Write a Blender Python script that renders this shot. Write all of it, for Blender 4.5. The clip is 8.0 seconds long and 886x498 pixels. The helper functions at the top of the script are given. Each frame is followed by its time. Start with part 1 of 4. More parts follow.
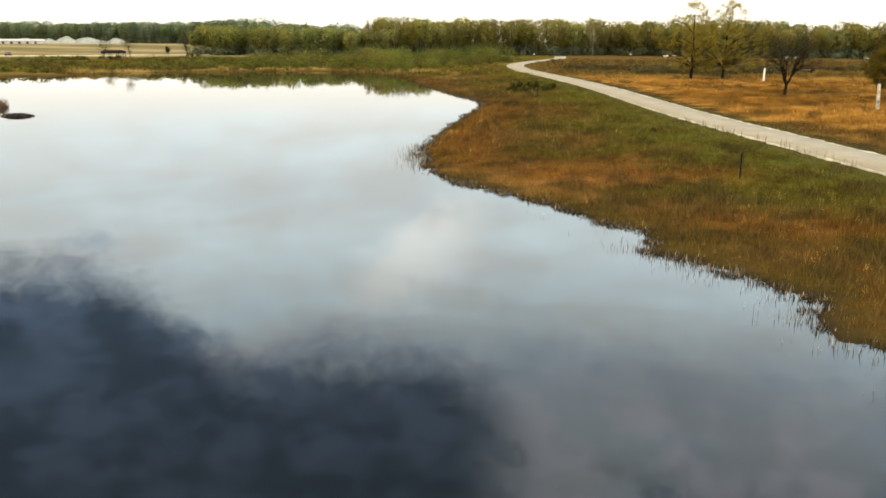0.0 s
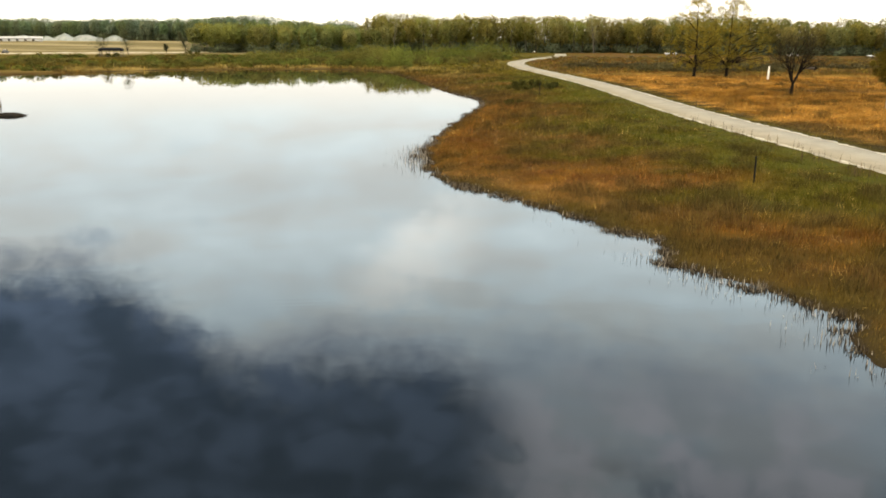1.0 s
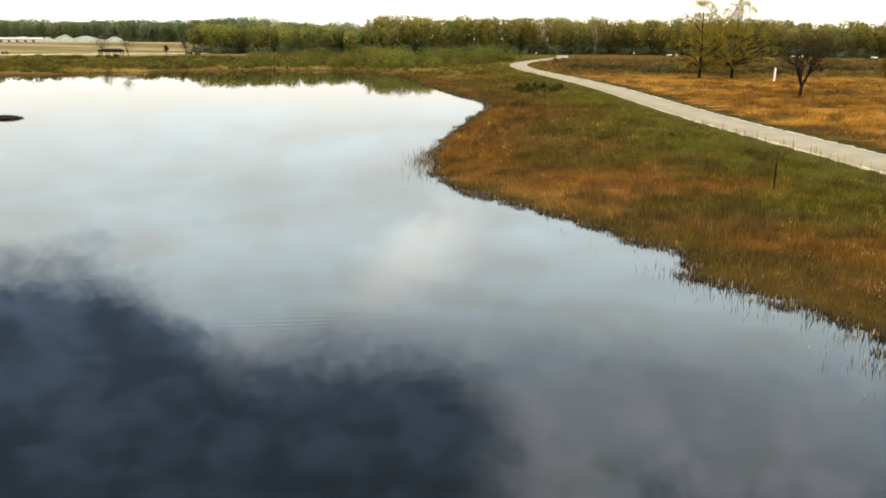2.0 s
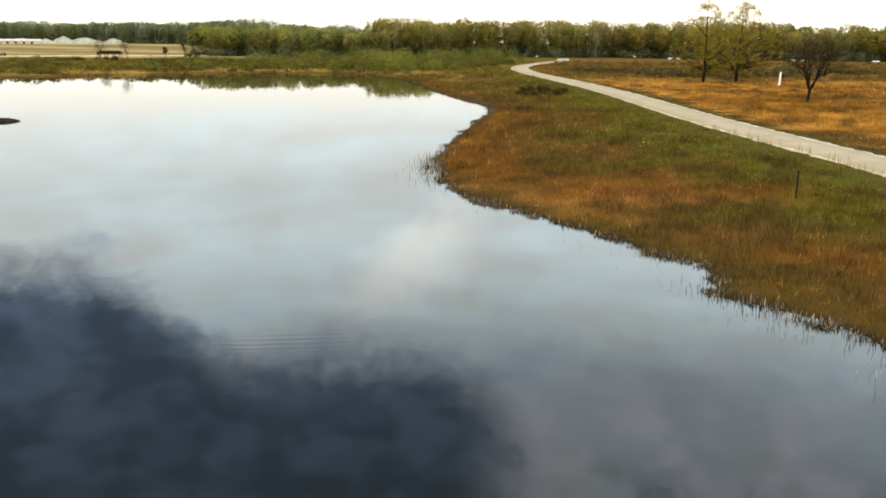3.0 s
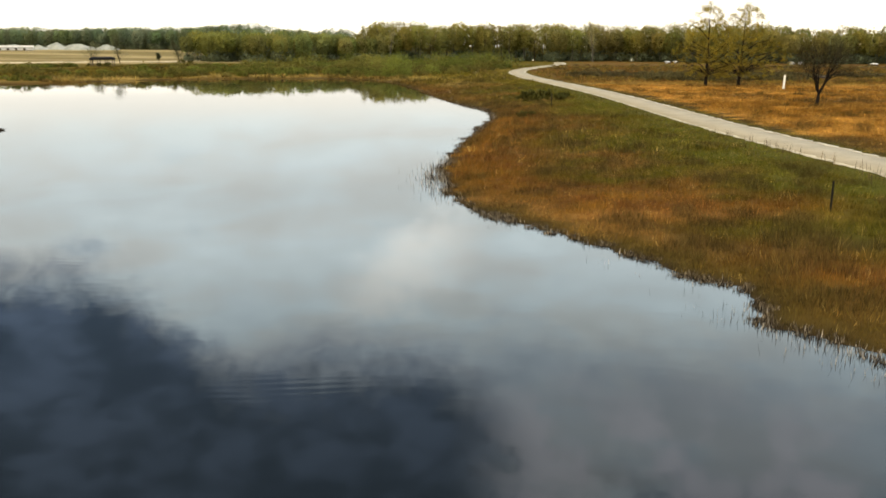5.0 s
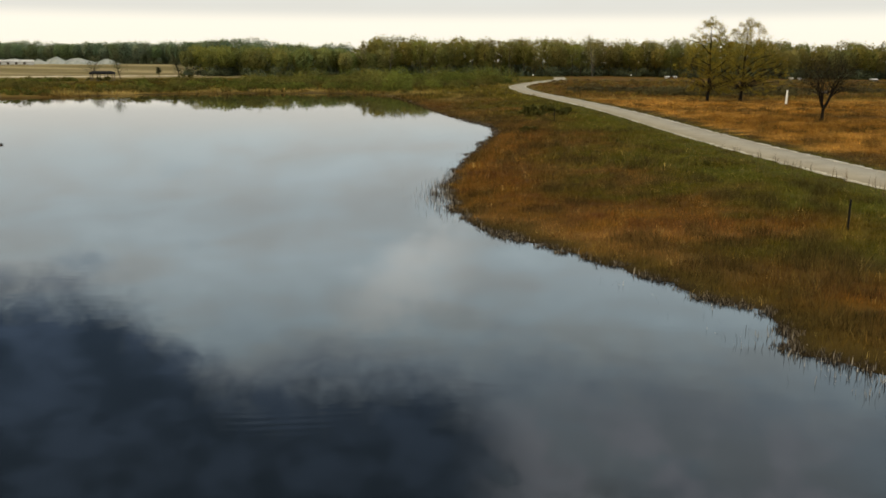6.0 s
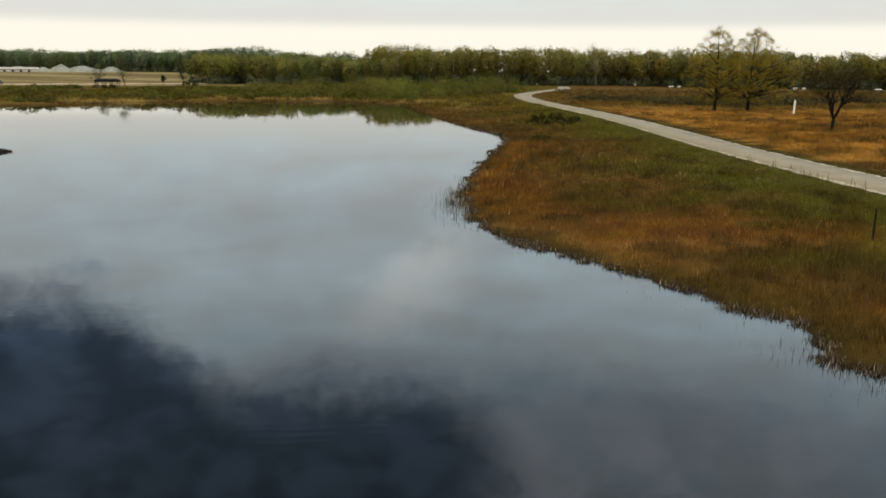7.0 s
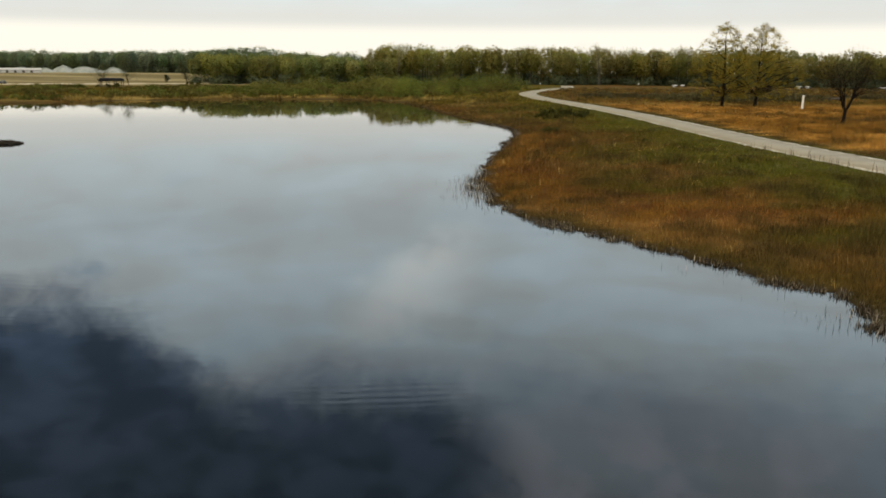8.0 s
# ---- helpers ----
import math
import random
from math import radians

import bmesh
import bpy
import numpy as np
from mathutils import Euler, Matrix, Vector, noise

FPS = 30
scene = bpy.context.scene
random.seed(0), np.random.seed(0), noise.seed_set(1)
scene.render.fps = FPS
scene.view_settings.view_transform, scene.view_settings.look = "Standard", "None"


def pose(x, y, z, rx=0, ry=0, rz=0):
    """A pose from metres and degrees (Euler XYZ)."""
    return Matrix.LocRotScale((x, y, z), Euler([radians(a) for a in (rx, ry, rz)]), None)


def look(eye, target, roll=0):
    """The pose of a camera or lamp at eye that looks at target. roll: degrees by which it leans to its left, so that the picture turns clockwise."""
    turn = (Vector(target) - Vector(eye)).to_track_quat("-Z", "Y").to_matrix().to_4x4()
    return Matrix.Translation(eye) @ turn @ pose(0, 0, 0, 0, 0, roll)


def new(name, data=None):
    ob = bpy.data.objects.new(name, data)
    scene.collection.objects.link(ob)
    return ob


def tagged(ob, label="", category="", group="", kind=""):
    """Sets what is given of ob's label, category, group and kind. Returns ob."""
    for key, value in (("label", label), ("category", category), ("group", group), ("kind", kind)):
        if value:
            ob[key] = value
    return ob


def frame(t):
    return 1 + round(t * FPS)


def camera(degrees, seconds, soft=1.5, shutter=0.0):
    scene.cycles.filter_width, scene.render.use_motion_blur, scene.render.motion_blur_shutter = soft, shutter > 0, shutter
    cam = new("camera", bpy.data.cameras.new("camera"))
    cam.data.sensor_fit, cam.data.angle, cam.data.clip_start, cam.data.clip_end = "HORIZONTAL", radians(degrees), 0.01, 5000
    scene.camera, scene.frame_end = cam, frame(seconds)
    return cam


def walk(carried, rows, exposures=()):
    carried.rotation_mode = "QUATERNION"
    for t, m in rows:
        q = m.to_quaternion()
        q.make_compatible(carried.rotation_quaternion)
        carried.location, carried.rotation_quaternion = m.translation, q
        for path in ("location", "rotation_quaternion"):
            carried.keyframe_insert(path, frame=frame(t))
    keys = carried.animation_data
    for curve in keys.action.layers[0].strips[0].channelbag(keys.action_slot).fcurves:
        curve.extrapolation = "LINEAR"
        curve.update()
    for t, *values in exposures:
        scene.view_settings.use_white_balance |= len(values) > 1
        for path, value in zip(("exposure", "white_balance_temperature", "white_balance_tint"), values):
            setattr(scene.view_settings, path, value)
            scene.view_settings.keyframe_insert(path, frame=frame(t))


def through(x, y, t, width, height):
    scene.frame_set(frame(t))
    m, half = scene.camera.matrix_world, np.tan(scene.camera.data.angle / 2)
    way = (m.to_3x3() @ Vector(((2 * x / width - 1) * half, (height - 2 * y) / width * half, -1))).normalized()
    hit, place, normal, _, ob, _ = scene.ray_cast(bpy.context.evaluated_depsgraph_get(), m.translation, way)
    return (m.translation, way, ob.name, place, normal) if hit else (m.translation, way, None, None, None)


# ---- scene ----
# ---- camera ----
cam = camera(55.0, 8.0, soft=1.65)
PATH = [
    (0, (1.65, -2.116, 7.539), (1.485, -0.181, 7.061), 0.3),
    (0.5, (1.546, -1.246, 7.548), (1.38, 0.688, 7.068), 0.2),
    (1, (1.376, -0.358, 7.597), (1.212, 1.576, 7.113), 0.3),
    (1.5, (1.137, 0.422, 7.606), (0.972, 2.356, 7.123), 0.3),
    (3, (0.18, 2.636, 7.589), (0.019, 4.572, 7.114), 0.5),
    (3.5, (-0.136, 3.381, 7.583), (-0.294, 5.318, 7.111), 0.5),
    (4, (-0.386, 4.129, 7.604), (-0.542, 6.066, 7.131), 0.4),
    (5.5, (-0.809, 5.971, 7.511), (-0.959, 7.913, 7.059), 0.2),
    (6, (-1.081, 6.396, 7.53), (-1.23, 8.343, 7.097), 0.3),
    (6.5, (-1.445, 6.604, 7.511), (-1.597, 8.554, 7.091), 0.4),
    (7, (-1.902, 6.718, 7.439), (-2.055, 8.669, 7.026), 0.5),
    (7.5, (-2.423, 6.786, 7.098), (-2.577, 8.738, 6.69), 0.5),
    (8, (-2.987, 6.75, 6.485), (-3.142, 8.701, 6.076), 0.4),
]
EXPOSE = [(0.0, 0.52, 6900, 11), (4.0, 0.52, 6900, 11), (5.4, 0.18, 6950, 11), (6.0, -0.32, 6700, 10), (6.6, -0.37, 6600, 10), (8.0, -0.3, 6550, 10)]
walk(cam, [(t, look(eye, target, roll)) for t, eye, target, roll in PATH], EXPOSE)

# ---- sky and sun ----
SUN_EL, SUN_AZ = radians(50), radians(208)
world = bpy.data.worlds.new("overcast_sky")
scene.world = world
world.use_nodes = True


class Nodes:
    """Short hand for a node tree."""

    def __init__(self, tree):
        self.tree = tree
        tree.nodes.clear()

    def put(self, socket, value):
        if isinstance(value, bpy.types.NodeSocket):
            self.tree.links.new(value, socket)
        elif isinstance(value, (tuple, list)) and len(value) == 3 and socket.type == "RGBA":
            socket.default_value = (*value, 1)
        else:
            socket.default_value = value

    def add(self, kind, inputs=None):
        return self.fill(self.tree.nodes.new(kind), inputs)

    def fill(self, n, inputs=None):
        for k, v in (inputs or {}).items():
            self.put(n.inputs[k], v)
        return n

    def tint(self):
        n = self.tree.nodes.new("ShaderNodeAttribute")
        n.attribute_name = "tint"
        return n.outputs["Color"]

    def math(self, op, a, b=0.0, c=0.0, clamp=False):
        n = self.tree.nodes.new("ShaderNodeMath")
        n.operation, n.use_clamp = op, clamp
        return self.fill(n, {0: a, 1: b, 2: c}).outputs[0]

    def noise(self, vector, scale, detail=3.0, rough=0.55, distortion=0.0):
        return self.add("ShaderNodeTexNoise", {"Vector": vector, "Scale": scale, "Detail": detail, "Roughness": rough,
                                               "Distortion": distortion}).outputs["Fac"]

    def span(self, value, lo, hi, a=0.0, b=1.0, smooth=True):
        n = self.tree.nodes.new("ShaderNodeMapRange")
        n.interpolation_type = "SMOOTHSTEP" if smooth else "LINEAR"
        return self.fill(n, {"Value": value, "From Min": lo, "From Max": hi, "To Min": a, "To Max": b}).outputs[0]

    def mix(self, fac, a, b, blend="MIX"):
        n = self.tree.nodes.new("ShaderNodeMix")
        n.data_type, n.blend_type = "RGBA", blend
        self.put(n.inputs[0], fac), self.put(n.inputs[6], a), self.put(n.inputs[7], b)
        return n.outputs[2]

    def ramp(self, value, stops):
        n = self.add("ShaderNodeValToRGB", {0: value})
        while len(n.color_ramp.elements) < len(stops):
            n.color_ramp.elements.new(0.5)
        for e, (at, colour) in zip(n.color_ramp.elements, stops):
            e.position, e.color = at, (*colour, 1)
        n.color_ramp.interpolation = "EASE"
        return n.outputs[0]

    def scaled(self, vector, s):
        return self.add("ShaderNodeMapping", {"Vector": vector, "Scale": s}).outputs[0]


w = Nodes(world.node_tree)
way = w.add("ShaderNodeTexCoord").outputs["Generated"]
xyz = w.add("ShaderNodeSeparateXYZ", {0: way})
elev = w.math("MULTIPLY", w.math("ARCSINE", xyz.outputs[2]), 57.2958)
azim = w.math("MULTIPLY", w.math("ARCTAN2", xyz.outputs[0], xyz.outputs[1]), 57.2958)
# clouds lie in sheets: noise in the directions, calm towards the horizon
flat = w.add("ShaderNodeCombineXYZ", {0: w.math("MULTIPLY", azim, 0.07), 1: w.math("MULTIPLY", elev, 0.12), 2: 3.7}).outputs[0]
big = w.noise(flat, 1.3, 2.0, 0.5, 0.2)
fine = w.noise(flat, 3.0, 5.0, 0.5, 0.15)
low = w.noise(w.scaled(flat, (0.8, 2.2, 1.0)), 2.0, 3.0, 0.5, 0.3)
stir = w.span(elev, 4.0, 13.0)
veined = w.span(elev, 2.6, 7.0)
lift = w.math("ADD", w.math("MULTIPLY_ADD", big, 6.0, -3.0), w.math("MULTIPLY_ADD", fine, 5.0, -2.5))
wisp = w.noise(w.scaled(flat, (1.0, 0.8, 1.0)), 7.0, 5.0, 0.6, 0.4)
lift = w.math("ADD", lift, w.math("MULTIPLY_ADD", wisp, 5.0, -2.5))
edge = w.math("MULTIPLY_ADD", lift, stir, elev)
# a dark rain bank that hangs lower towards the west, behind a slate-coloured fringe
foot = w.math("ADD", w.span(azim, -29.0, -16.5, 13.4, 22.0), w.span(azim, -4.0, 5.0, 0.0, 4.5))
bank = w.span(w.math("SUBTRACT", edge, foot), -3.0, 3.0)
fringe = w.math("MULTIPLY", w.span(w.math("ADD", edge, w.span(azim, -4.0, 8.0, 0.0, -1.3)), 15.0, 23.0), w.math("SUBTRACT", 0.66, w.math("MULTIPLY", w.span(azim, -3.0, 3.0), w.span(elev, 21.0, 27.0, 0.0, 0.36))))
thin = w.math("MULTIPLY", w.math("MULTIPLY", w.span(azim, -5.0, 6.0), w.span(azim, 6.0, 15.0, 1.0, 0.7)), w.span(w.math("MULTIPLY_ADD", wisp, 0.5, w.math("MULTIPLY", big, 0.5)), 0.38, 0.58, 0.35, 1.0))
bank = w.math("MULTIPLY", bank, w.math("SUBTRACT", 1.0, w.math("MULTIPLY", thin, w.span(elev, 40.0, 70.0, 1.0, 0.2))))
veil = w.ramp(w.math("DIVIDE", elev, 60.0), [(0.0, (1.3, 1.24, 1.08)), (0.038, (1.3, 1.26, 1.12)), (0.054, (0.97, 0.98, 0.93)), (0.09, (0.95, 1.02, 1.02)),
                                             (0.15, (1.03, 1.14, 1.17)), (0.23, (1.36, 1.54, 1.61)), (0.31, (1.42, 1.68, 1.79)), (0.45, (1.5, 1.7, 1.8)), (1.0, (0.8, 0.82, 0.86))])
# one brighter rift, aslant
along_az = w.math("ADD", azim, 7.0)
rift = w.math("ADD", w.math("MULTIPLY_ADD", along_az, 0.38, -14.4), w.math("MULTIPLY_ADD", lift, 0.7, elev))
gleam = w.math("MULTIPLY", w.span(w.math("ABSOLUTE", along_az), 0.0, 6.5, 1.0, 0.0), w.span(w.math("ABSOLUTE", rift), 0.0, 3.0, 1.0, 0.0))
shade = w.math("ADD", w.math("ADD", w.math("MULTIPLY_ADD", fine, 0.45, 0.775), w.math("MULTIPLY_ADD", low, 0.5, -0.25)), w.math("MULTIPLY", gleam, 0.12))
shade = w.math("ADD", w.math("MULTIPLY", w.math("SUBTRACT", shade, 1.0), veined), 1.0)
veil = w.mix(1.0, veil, w.add("ShaderNodeCombineXYZ", {0: shade, 1: shade, 2: shade}).outputs[0], "MULTIPLY")
hue = w.math("MULTIPLY", w.span(w.math("ADD", w.math("MULTIPLY", low, 0.6), w.math("MULTIPLY", fine, 0.4)), 0.38, 0.6), w.span(elev, 3.0, 6.0))
veil = w.mix(1.0, veil, w.mix(hue, (1.01, 1.0, 0.985), (0.925, 0.99, 1.025)), "MULTIPLY")
veil = w.mix(w.math("MULTIPLY", gleam, 0.48), veil, (2.3, 2.28, 2.14))
rain = w.mix(w.span(fine, 0.35, 0.65), (0.095, 0.16, 0.26), (0.22, 0.335, 0.53))
rain = w.mix(w.span(elev, 38.0, 65.0), rain, (0.42, 0.45, 0.5))
cloud = w.mix(bank, w.mix(fringe, veil, (0.54, 0.70, 0.93)), rain)
# ragged pale puffs before the bank in the east
puff = w.noise(w.scaled(flat, (1.0, 0.7, 1.0)), 3.2, 5.0, 0.55, 0.25)
torn = w.math("MULTIPLY", w.span(puff, 0.40, 0.62, 0.0, 0.7), w.math("MULTIPLY", w.span(azim, -4.0, 5.0), w.span(elev, 20.0, 26.0)))
cloud = w.mix(torn, cloud, (1.48, 1.56, 1.8))
sky = w.add("ShaderNodeTexSky")
sky.sky_type, sky.sun_disc, sky.sun_elevation, sky.sun_rotation = "NISHITA", False, SUN_EL, SUN_AZ
blue = w.mix(1.0, sky.outputs[0], (0.1, 0.1, 0.1), "MULTIPLY")
cover = w.span(fine, 0.6, 0.75, 0.97, 0.85)
w.add("ShaderNodeOutputWorld", {0: w.add("ShaderNodeBackground", {0: w.mix(cover, blue, cloud), 1: 1.0}).outputs[0]})

sun = new("sun", bpy.data.lights.new("sun", "SUN"))
sun.data.energy, sun.data.angle, sun.data.color = 3.0, radians(50), (1.0, 0.84, 0.52)
sun.matrix_world = look((0, 0, 60), Vector((0, 0, 60)) - Vector((math.sin(SUN_AZ) * math.cos(SUN_EL), math.cos(SUN_AZ) * math.cos(SUN_EL), math.sin(SUN_EL))))


# ---- materials ----
def material(name):
    m = bpy.data.materials.new(name)
    m.use_nodes = True
    return m, Nodes(m.node_tree)


def surface(n, colour, rough=0.8, bump=None, strength=0.3, dist=0.02, **more):
    ins = {"Base Color": colour, "Roughness": rough, **more}
    if bump is not None:
        ins["Normal"] = n.add("ShaderNodeBump", {"Height": bump, "Strength": strength, "Distance": dist}).outputs[0]
    b = n.add("ShaderNodeBsdfPrincipled", ins)
    n.add("ShaderNodeOutputMaterial", {0: b.outputs[0]})
    return b


def plain(name, a, b, scale, rough=0.8, bump=0.4, dist=0.02, metal=0.0):
    """Two colours mixed by coarse and fine noise, with relief."""
    m, n = material(name)
    at = n.add("ShaderNodeTexCoord").outputs["Object"]
    coarse, grain = n.noise(at, scale, 4.0), n.noise(at, scale * 9, 4.0, 0.65)
    f = n.math("ADD", n.math("MULTIPLY", coarse, 0.6), n.math("MULTIPLY", grain, 0.4))
    surface(n, n.mix(n.span(f, 0.35, 0.65), a, b), rough, grain, bump, dist, Metallic=metal, **{"Specular IOR Level": 0.5 if rough < 0.7 else 0.12})
    return m


def leafy(name, through=0.35, rough=0.75, vary=0.35):
    """Leaves and blades: the colour of each is stored with it; light shines through."""
    m, n = material(name)
    tint = n.tint()
    isle = n.add("ShaderNodeNewGeometry").outputs["Random Per Island"]
    tint = n.mix(1.0, tint, n.ramp(isle, [(0.0, (1 - vary,) * 3), (1.0, (1 + vary,) * 3)]), "MULTIPLY")
    d = n.add("ShaderNodeBsdfPrincipled", {"Base Color": tint, "Roughness": rough, "Specular IOR Level": 0.05})
    t = n.add("ShaderNodeBsdfTranslucent", {"Color": tint})
    n.add("ShaderNodeOutputMaterial", {0: n.add("ShaderNodeMixShader", {0: through, 1: d.outputs[0], 2: t.outputs[0]}).outputs[0]})
    return m


def earth():
    m, n = material("marsh_ground")
    at = n.add("ShaderNodeTexCoord").outputs["Object"]
    tint = n.tint()
    a, b, c = n.noise(at, 0.35, 4.0), n.noise(at, 2.2, 4.0, 0.6), n.noise(at, 14.0, 4.0, 0.7)
    f = n.math("ADD", n.math("ADD", n.math("MULTIPLY", a, 0.35), n.math("MULTIPLY", b, 0.35)), n.math("MULTIPLY", c, 0.3))
    tint = n.mix(1.0, tint, n.ramp(f, [(0.3, (0.5, 0.48, 0.45)), (0.5, (0.95, 0.95, 0.95)), (0.7, (1.4, 1.35, 1.2))]), "MULTIPLY")
    surface(n, tint, 0.95, c, 0.8, 0.12, **{"Specular IOR Level": 0.04})
    return m


def pond_water():
    m, n = material("pond_water")
    at = n.add("ShaderNodeTexCoord").outputs["Object"]
    swell = n.noise(n.scaled(at, (0.35, 0.6, 1.0)), 1.0, 2.0)
    ripple = n.noise(n.scaled(at, (1.6, 3.4, 1.0)), 1.0, 2.0)
    calm = n.span(n.noise(at, 0.035, 2.0), 0.4, 0.65, 0.3, 1.0)
    h = n.math("MULTIPLY", n.math("ADD", swell, n.math("MULTIPLY", ripple, 0.25)), calm)
    # a small patch of ring waves
    at3 = n.add("ShaderNodeSeparateXYZ", {0: at})
    px, py = n.math("ADD", at3.outputs[0], 5.6), n.math("ADD", at3.outputs[1], -23.0)
    phase = n.math("ADD", n.math("MULTIPLY", py, 19.0), n.math("MULTIPLY", px, -3.4))
    phase = n.math("ADD", phase, n.math("MULTIPLY", n.noise(at, 0.6, 2.0), 5.0))
    patch = n.math("MULTIPLY", n.span(n.math("ABSOLUTE", px), 0.3, 2.4, 1.0, 0.0), n.span(n.math("ABSOLUTE", n.math("MULTIPLY_ADD", px, -0.16, py)), 0.1, 1.0, 1.0, 0.0))
    h = n.math("ADD", h, n.math("MULTIPLY", n.math("MULTIPLY", n.math("SINE", phase), 0.085), patch))
    murk = n.mix(n.noise(at, 0.12, 2.0), (0.004, 0.006, 0.008), (0.008, 0.010, 0.010))
    surface(n, murk, 0.012, h, 0.07, 0.05, IOR=1.33)
    return m


GROUND = earth()
WATER = pond_water()
GRASS = leafy("dry_grass", 0.22)
REED = leafy("dead_reed", 0.1, 0.8)
LEAF = leafy("spring_leaves", 0.6, 0.8, 0.18)
FARLEAF = leafy("woodland_leaves", 0.6, 0.8, 0.08)
BARK = plain("bark", (0.009, 0.007, 0.005), (0.024, 0.018, 0.012), 6.0, 1.0, 0.7)
GREYBARK = plain("wood_bark", (0.045, 0.04, 0.032), (0.11, 0.1, 0.08), 0.8, 1.0, 0.5)
PALEBARK = plain("grey_bark", (0.09, 0.08, 0.065), (0.18, 0.16, 0.13), 3.0, 1.0, 0.6)
GRAVEL = plain("path_gravel", (0.30, 0.265, 0.20), (0.37, 0.33, 0.25), 0.5, 0.95, 0.3)
VERGE = plain("pale_gravel_edge", (0.30, 0.27, 0.21), (0.60, 0.55, 0.45), 0.6, 0.95, 0.5)
STEEL = plain("dark_steel_post", (0.008, 0.008, 0.007), (0.02, 0.017, 0.013), 12.0, 0.75, 0.3)
WHITE = plain("white_plastic", (0.70, 0.67, 0.60), (0.84, 0.82, 0.77), 3.0, 0.5, 0.1)
MOTTLED = plain("mottled_white", (0.16, 0.13, 0.08), (0.72, 0.68, 0.58), 1.6, 0.8, 0.3)
SOIL = plain("lodge_mud", (0.011, 0.01, 0.009), (0.03, 0.026, 0.021), 1.5, 0.95, 0.8)
STONE = plain("crushed_stone", (0.21, 0.23, 0.205), (0.36, 0.37, 0.33), 0.25, 0.95, 0.7, 0.3)
SAND = plain("pale_sand", (0.48, 0.40, 0.28), (0.66, 0.58, 0.45), 0.03, 0.95, 0.2)
ROOFDARK = plain("dark_shingles", (0.007, 0.007, 0.007), (0.018, 0.017, 0.016), 2.0, 1.0, 0.4)
TIMBER = plain("weathered_timber", (0.05, 0.04, 0.032), (0.11, 0.09, 0.07), 5.0, 0.85, 0.4)
PAINT = plain("white_cladding", (0.48, 0.46, 0.42), (0.62, 0.60, 0.56), 0.6, 0.6, 0.1)
GLASS = plain("dark_glass", (0.015, 0.017, 0.02), (0.03, 0.03, 0.035), 1.0, 0.08, 0.0)
RUBBER = plain("tyre_rubber", (0.012, 0.012, 0.012), (0.03, 0.03, 0.03), 8.0, 0.9, 0.3)
CARPAINT = plain("dark_car_paint", (0.02, 0.019, 0.018), (0.03, 0.029, 0.027), 1.0, 0.6, 0.0)


# ---- mesh helpers ----
def fast_mesh(name, verts, faces, mats, tint=None, which=None, smooth=False, normals=None):
    """A mesh from arrays: faces all of one size; tint: a colour for each vertex; which: a material for each face."""
    me = bpy.data.meshes.new(name)
    verts, faces = np.asarray(verts, np.float32), np.asarray(faces, np.int32)
    k = faces.shape[1]
    me.vertices.add(len(verts)), me.loops.add(faces.size), me.polygons.add(len(faces))
    me.vertices.foreach_set("co", verts.ravel())
    me.loops.foreach_set("vertex_index", faces.ravel())
    me.polygons.foreach_set("loop_start", np.arange(len(faces), dtype=np.int32) * k)
    for m in mats:
        me.materials.append(m)
    if which is not None:
        me.polygons.foreach_set("material_index", np.asarray(which, np.int32))
    me.polygons.foreach_set("use_smooth", np.full(len(faces), smooth))
    if tint is not None:
        layer = me.attributes.new("tint", "FLOAT_COLOR", "POINT")
        layer.data.foreach_set("color", np.column_stack([tint, np.ones(len(verts))]).astype(np.float32).ravel())
    me.update(calc_edges=True)
    if normals is not None:
        me.polygons.foreach_set("use_smooth", np.full(len(faces), True))
        me.normals_split_custom_set_from_vertices(np.asarray(normals, np.float32))
    return me


def part(name, bm, mat, parent=None, label=""):
    """Links a bmesh, or a finished mesh, as one object under a thing or a part."""
    if isinstance(bm, bmesh.types.BMesh):
        me = bpy.data.meshes.new(name)
        bm.to_mesh(me)
        bm.free()
        me.materials.append(mat)
    else:
        me = bm
    ob = new(name, me)
    ob.parent = parent
    return tagged(ob, label)


def thing(name, at, label, category, group="", turn=0.0):
    ob = new(name)
    ob.empty_display_size = 0.3
    ob.matrix_basis = pose(*at, 0, 0, turn)
    return tagged(ob, label, category, group)


def box(sx, sy, sz, at=(0, 0, 0), bevel=0.0):
    bm = bmesh.new()
    bmesh.ops.create_cube(bm, size=1, matrix=Matrix.Translation(at) @ Matrix.Diagonal((sx, sy, sz, 1)))
    if bevel:
        bmesh.ops.bevel(bm, geom=bm.edges[:], offset=bevel, segments=2, affect="EDGES", profile=0.5)
    return bm


def rod(r0, r1, a, b, sides=8):
    a, b = Vector(a), Vector(b)
    bm = bmesh.new()
    m = Matrix.Translation((a + b) / 2) @ (b - a).to_track_quat("Z", "Y").to_matrix().to_4x4()
    bmesh.ops.create_cone(bm, cap_ends=True, segments=sides, radius1=r0, radius2=r1, depth=(b - a).length, matrix=m)
    return bm


def hash2(i, j, seed):
    h = np.sin(i * 127.1 + j * 311.7 + seed * 74.7) * 43758.5453
    return h - np.floor(h)


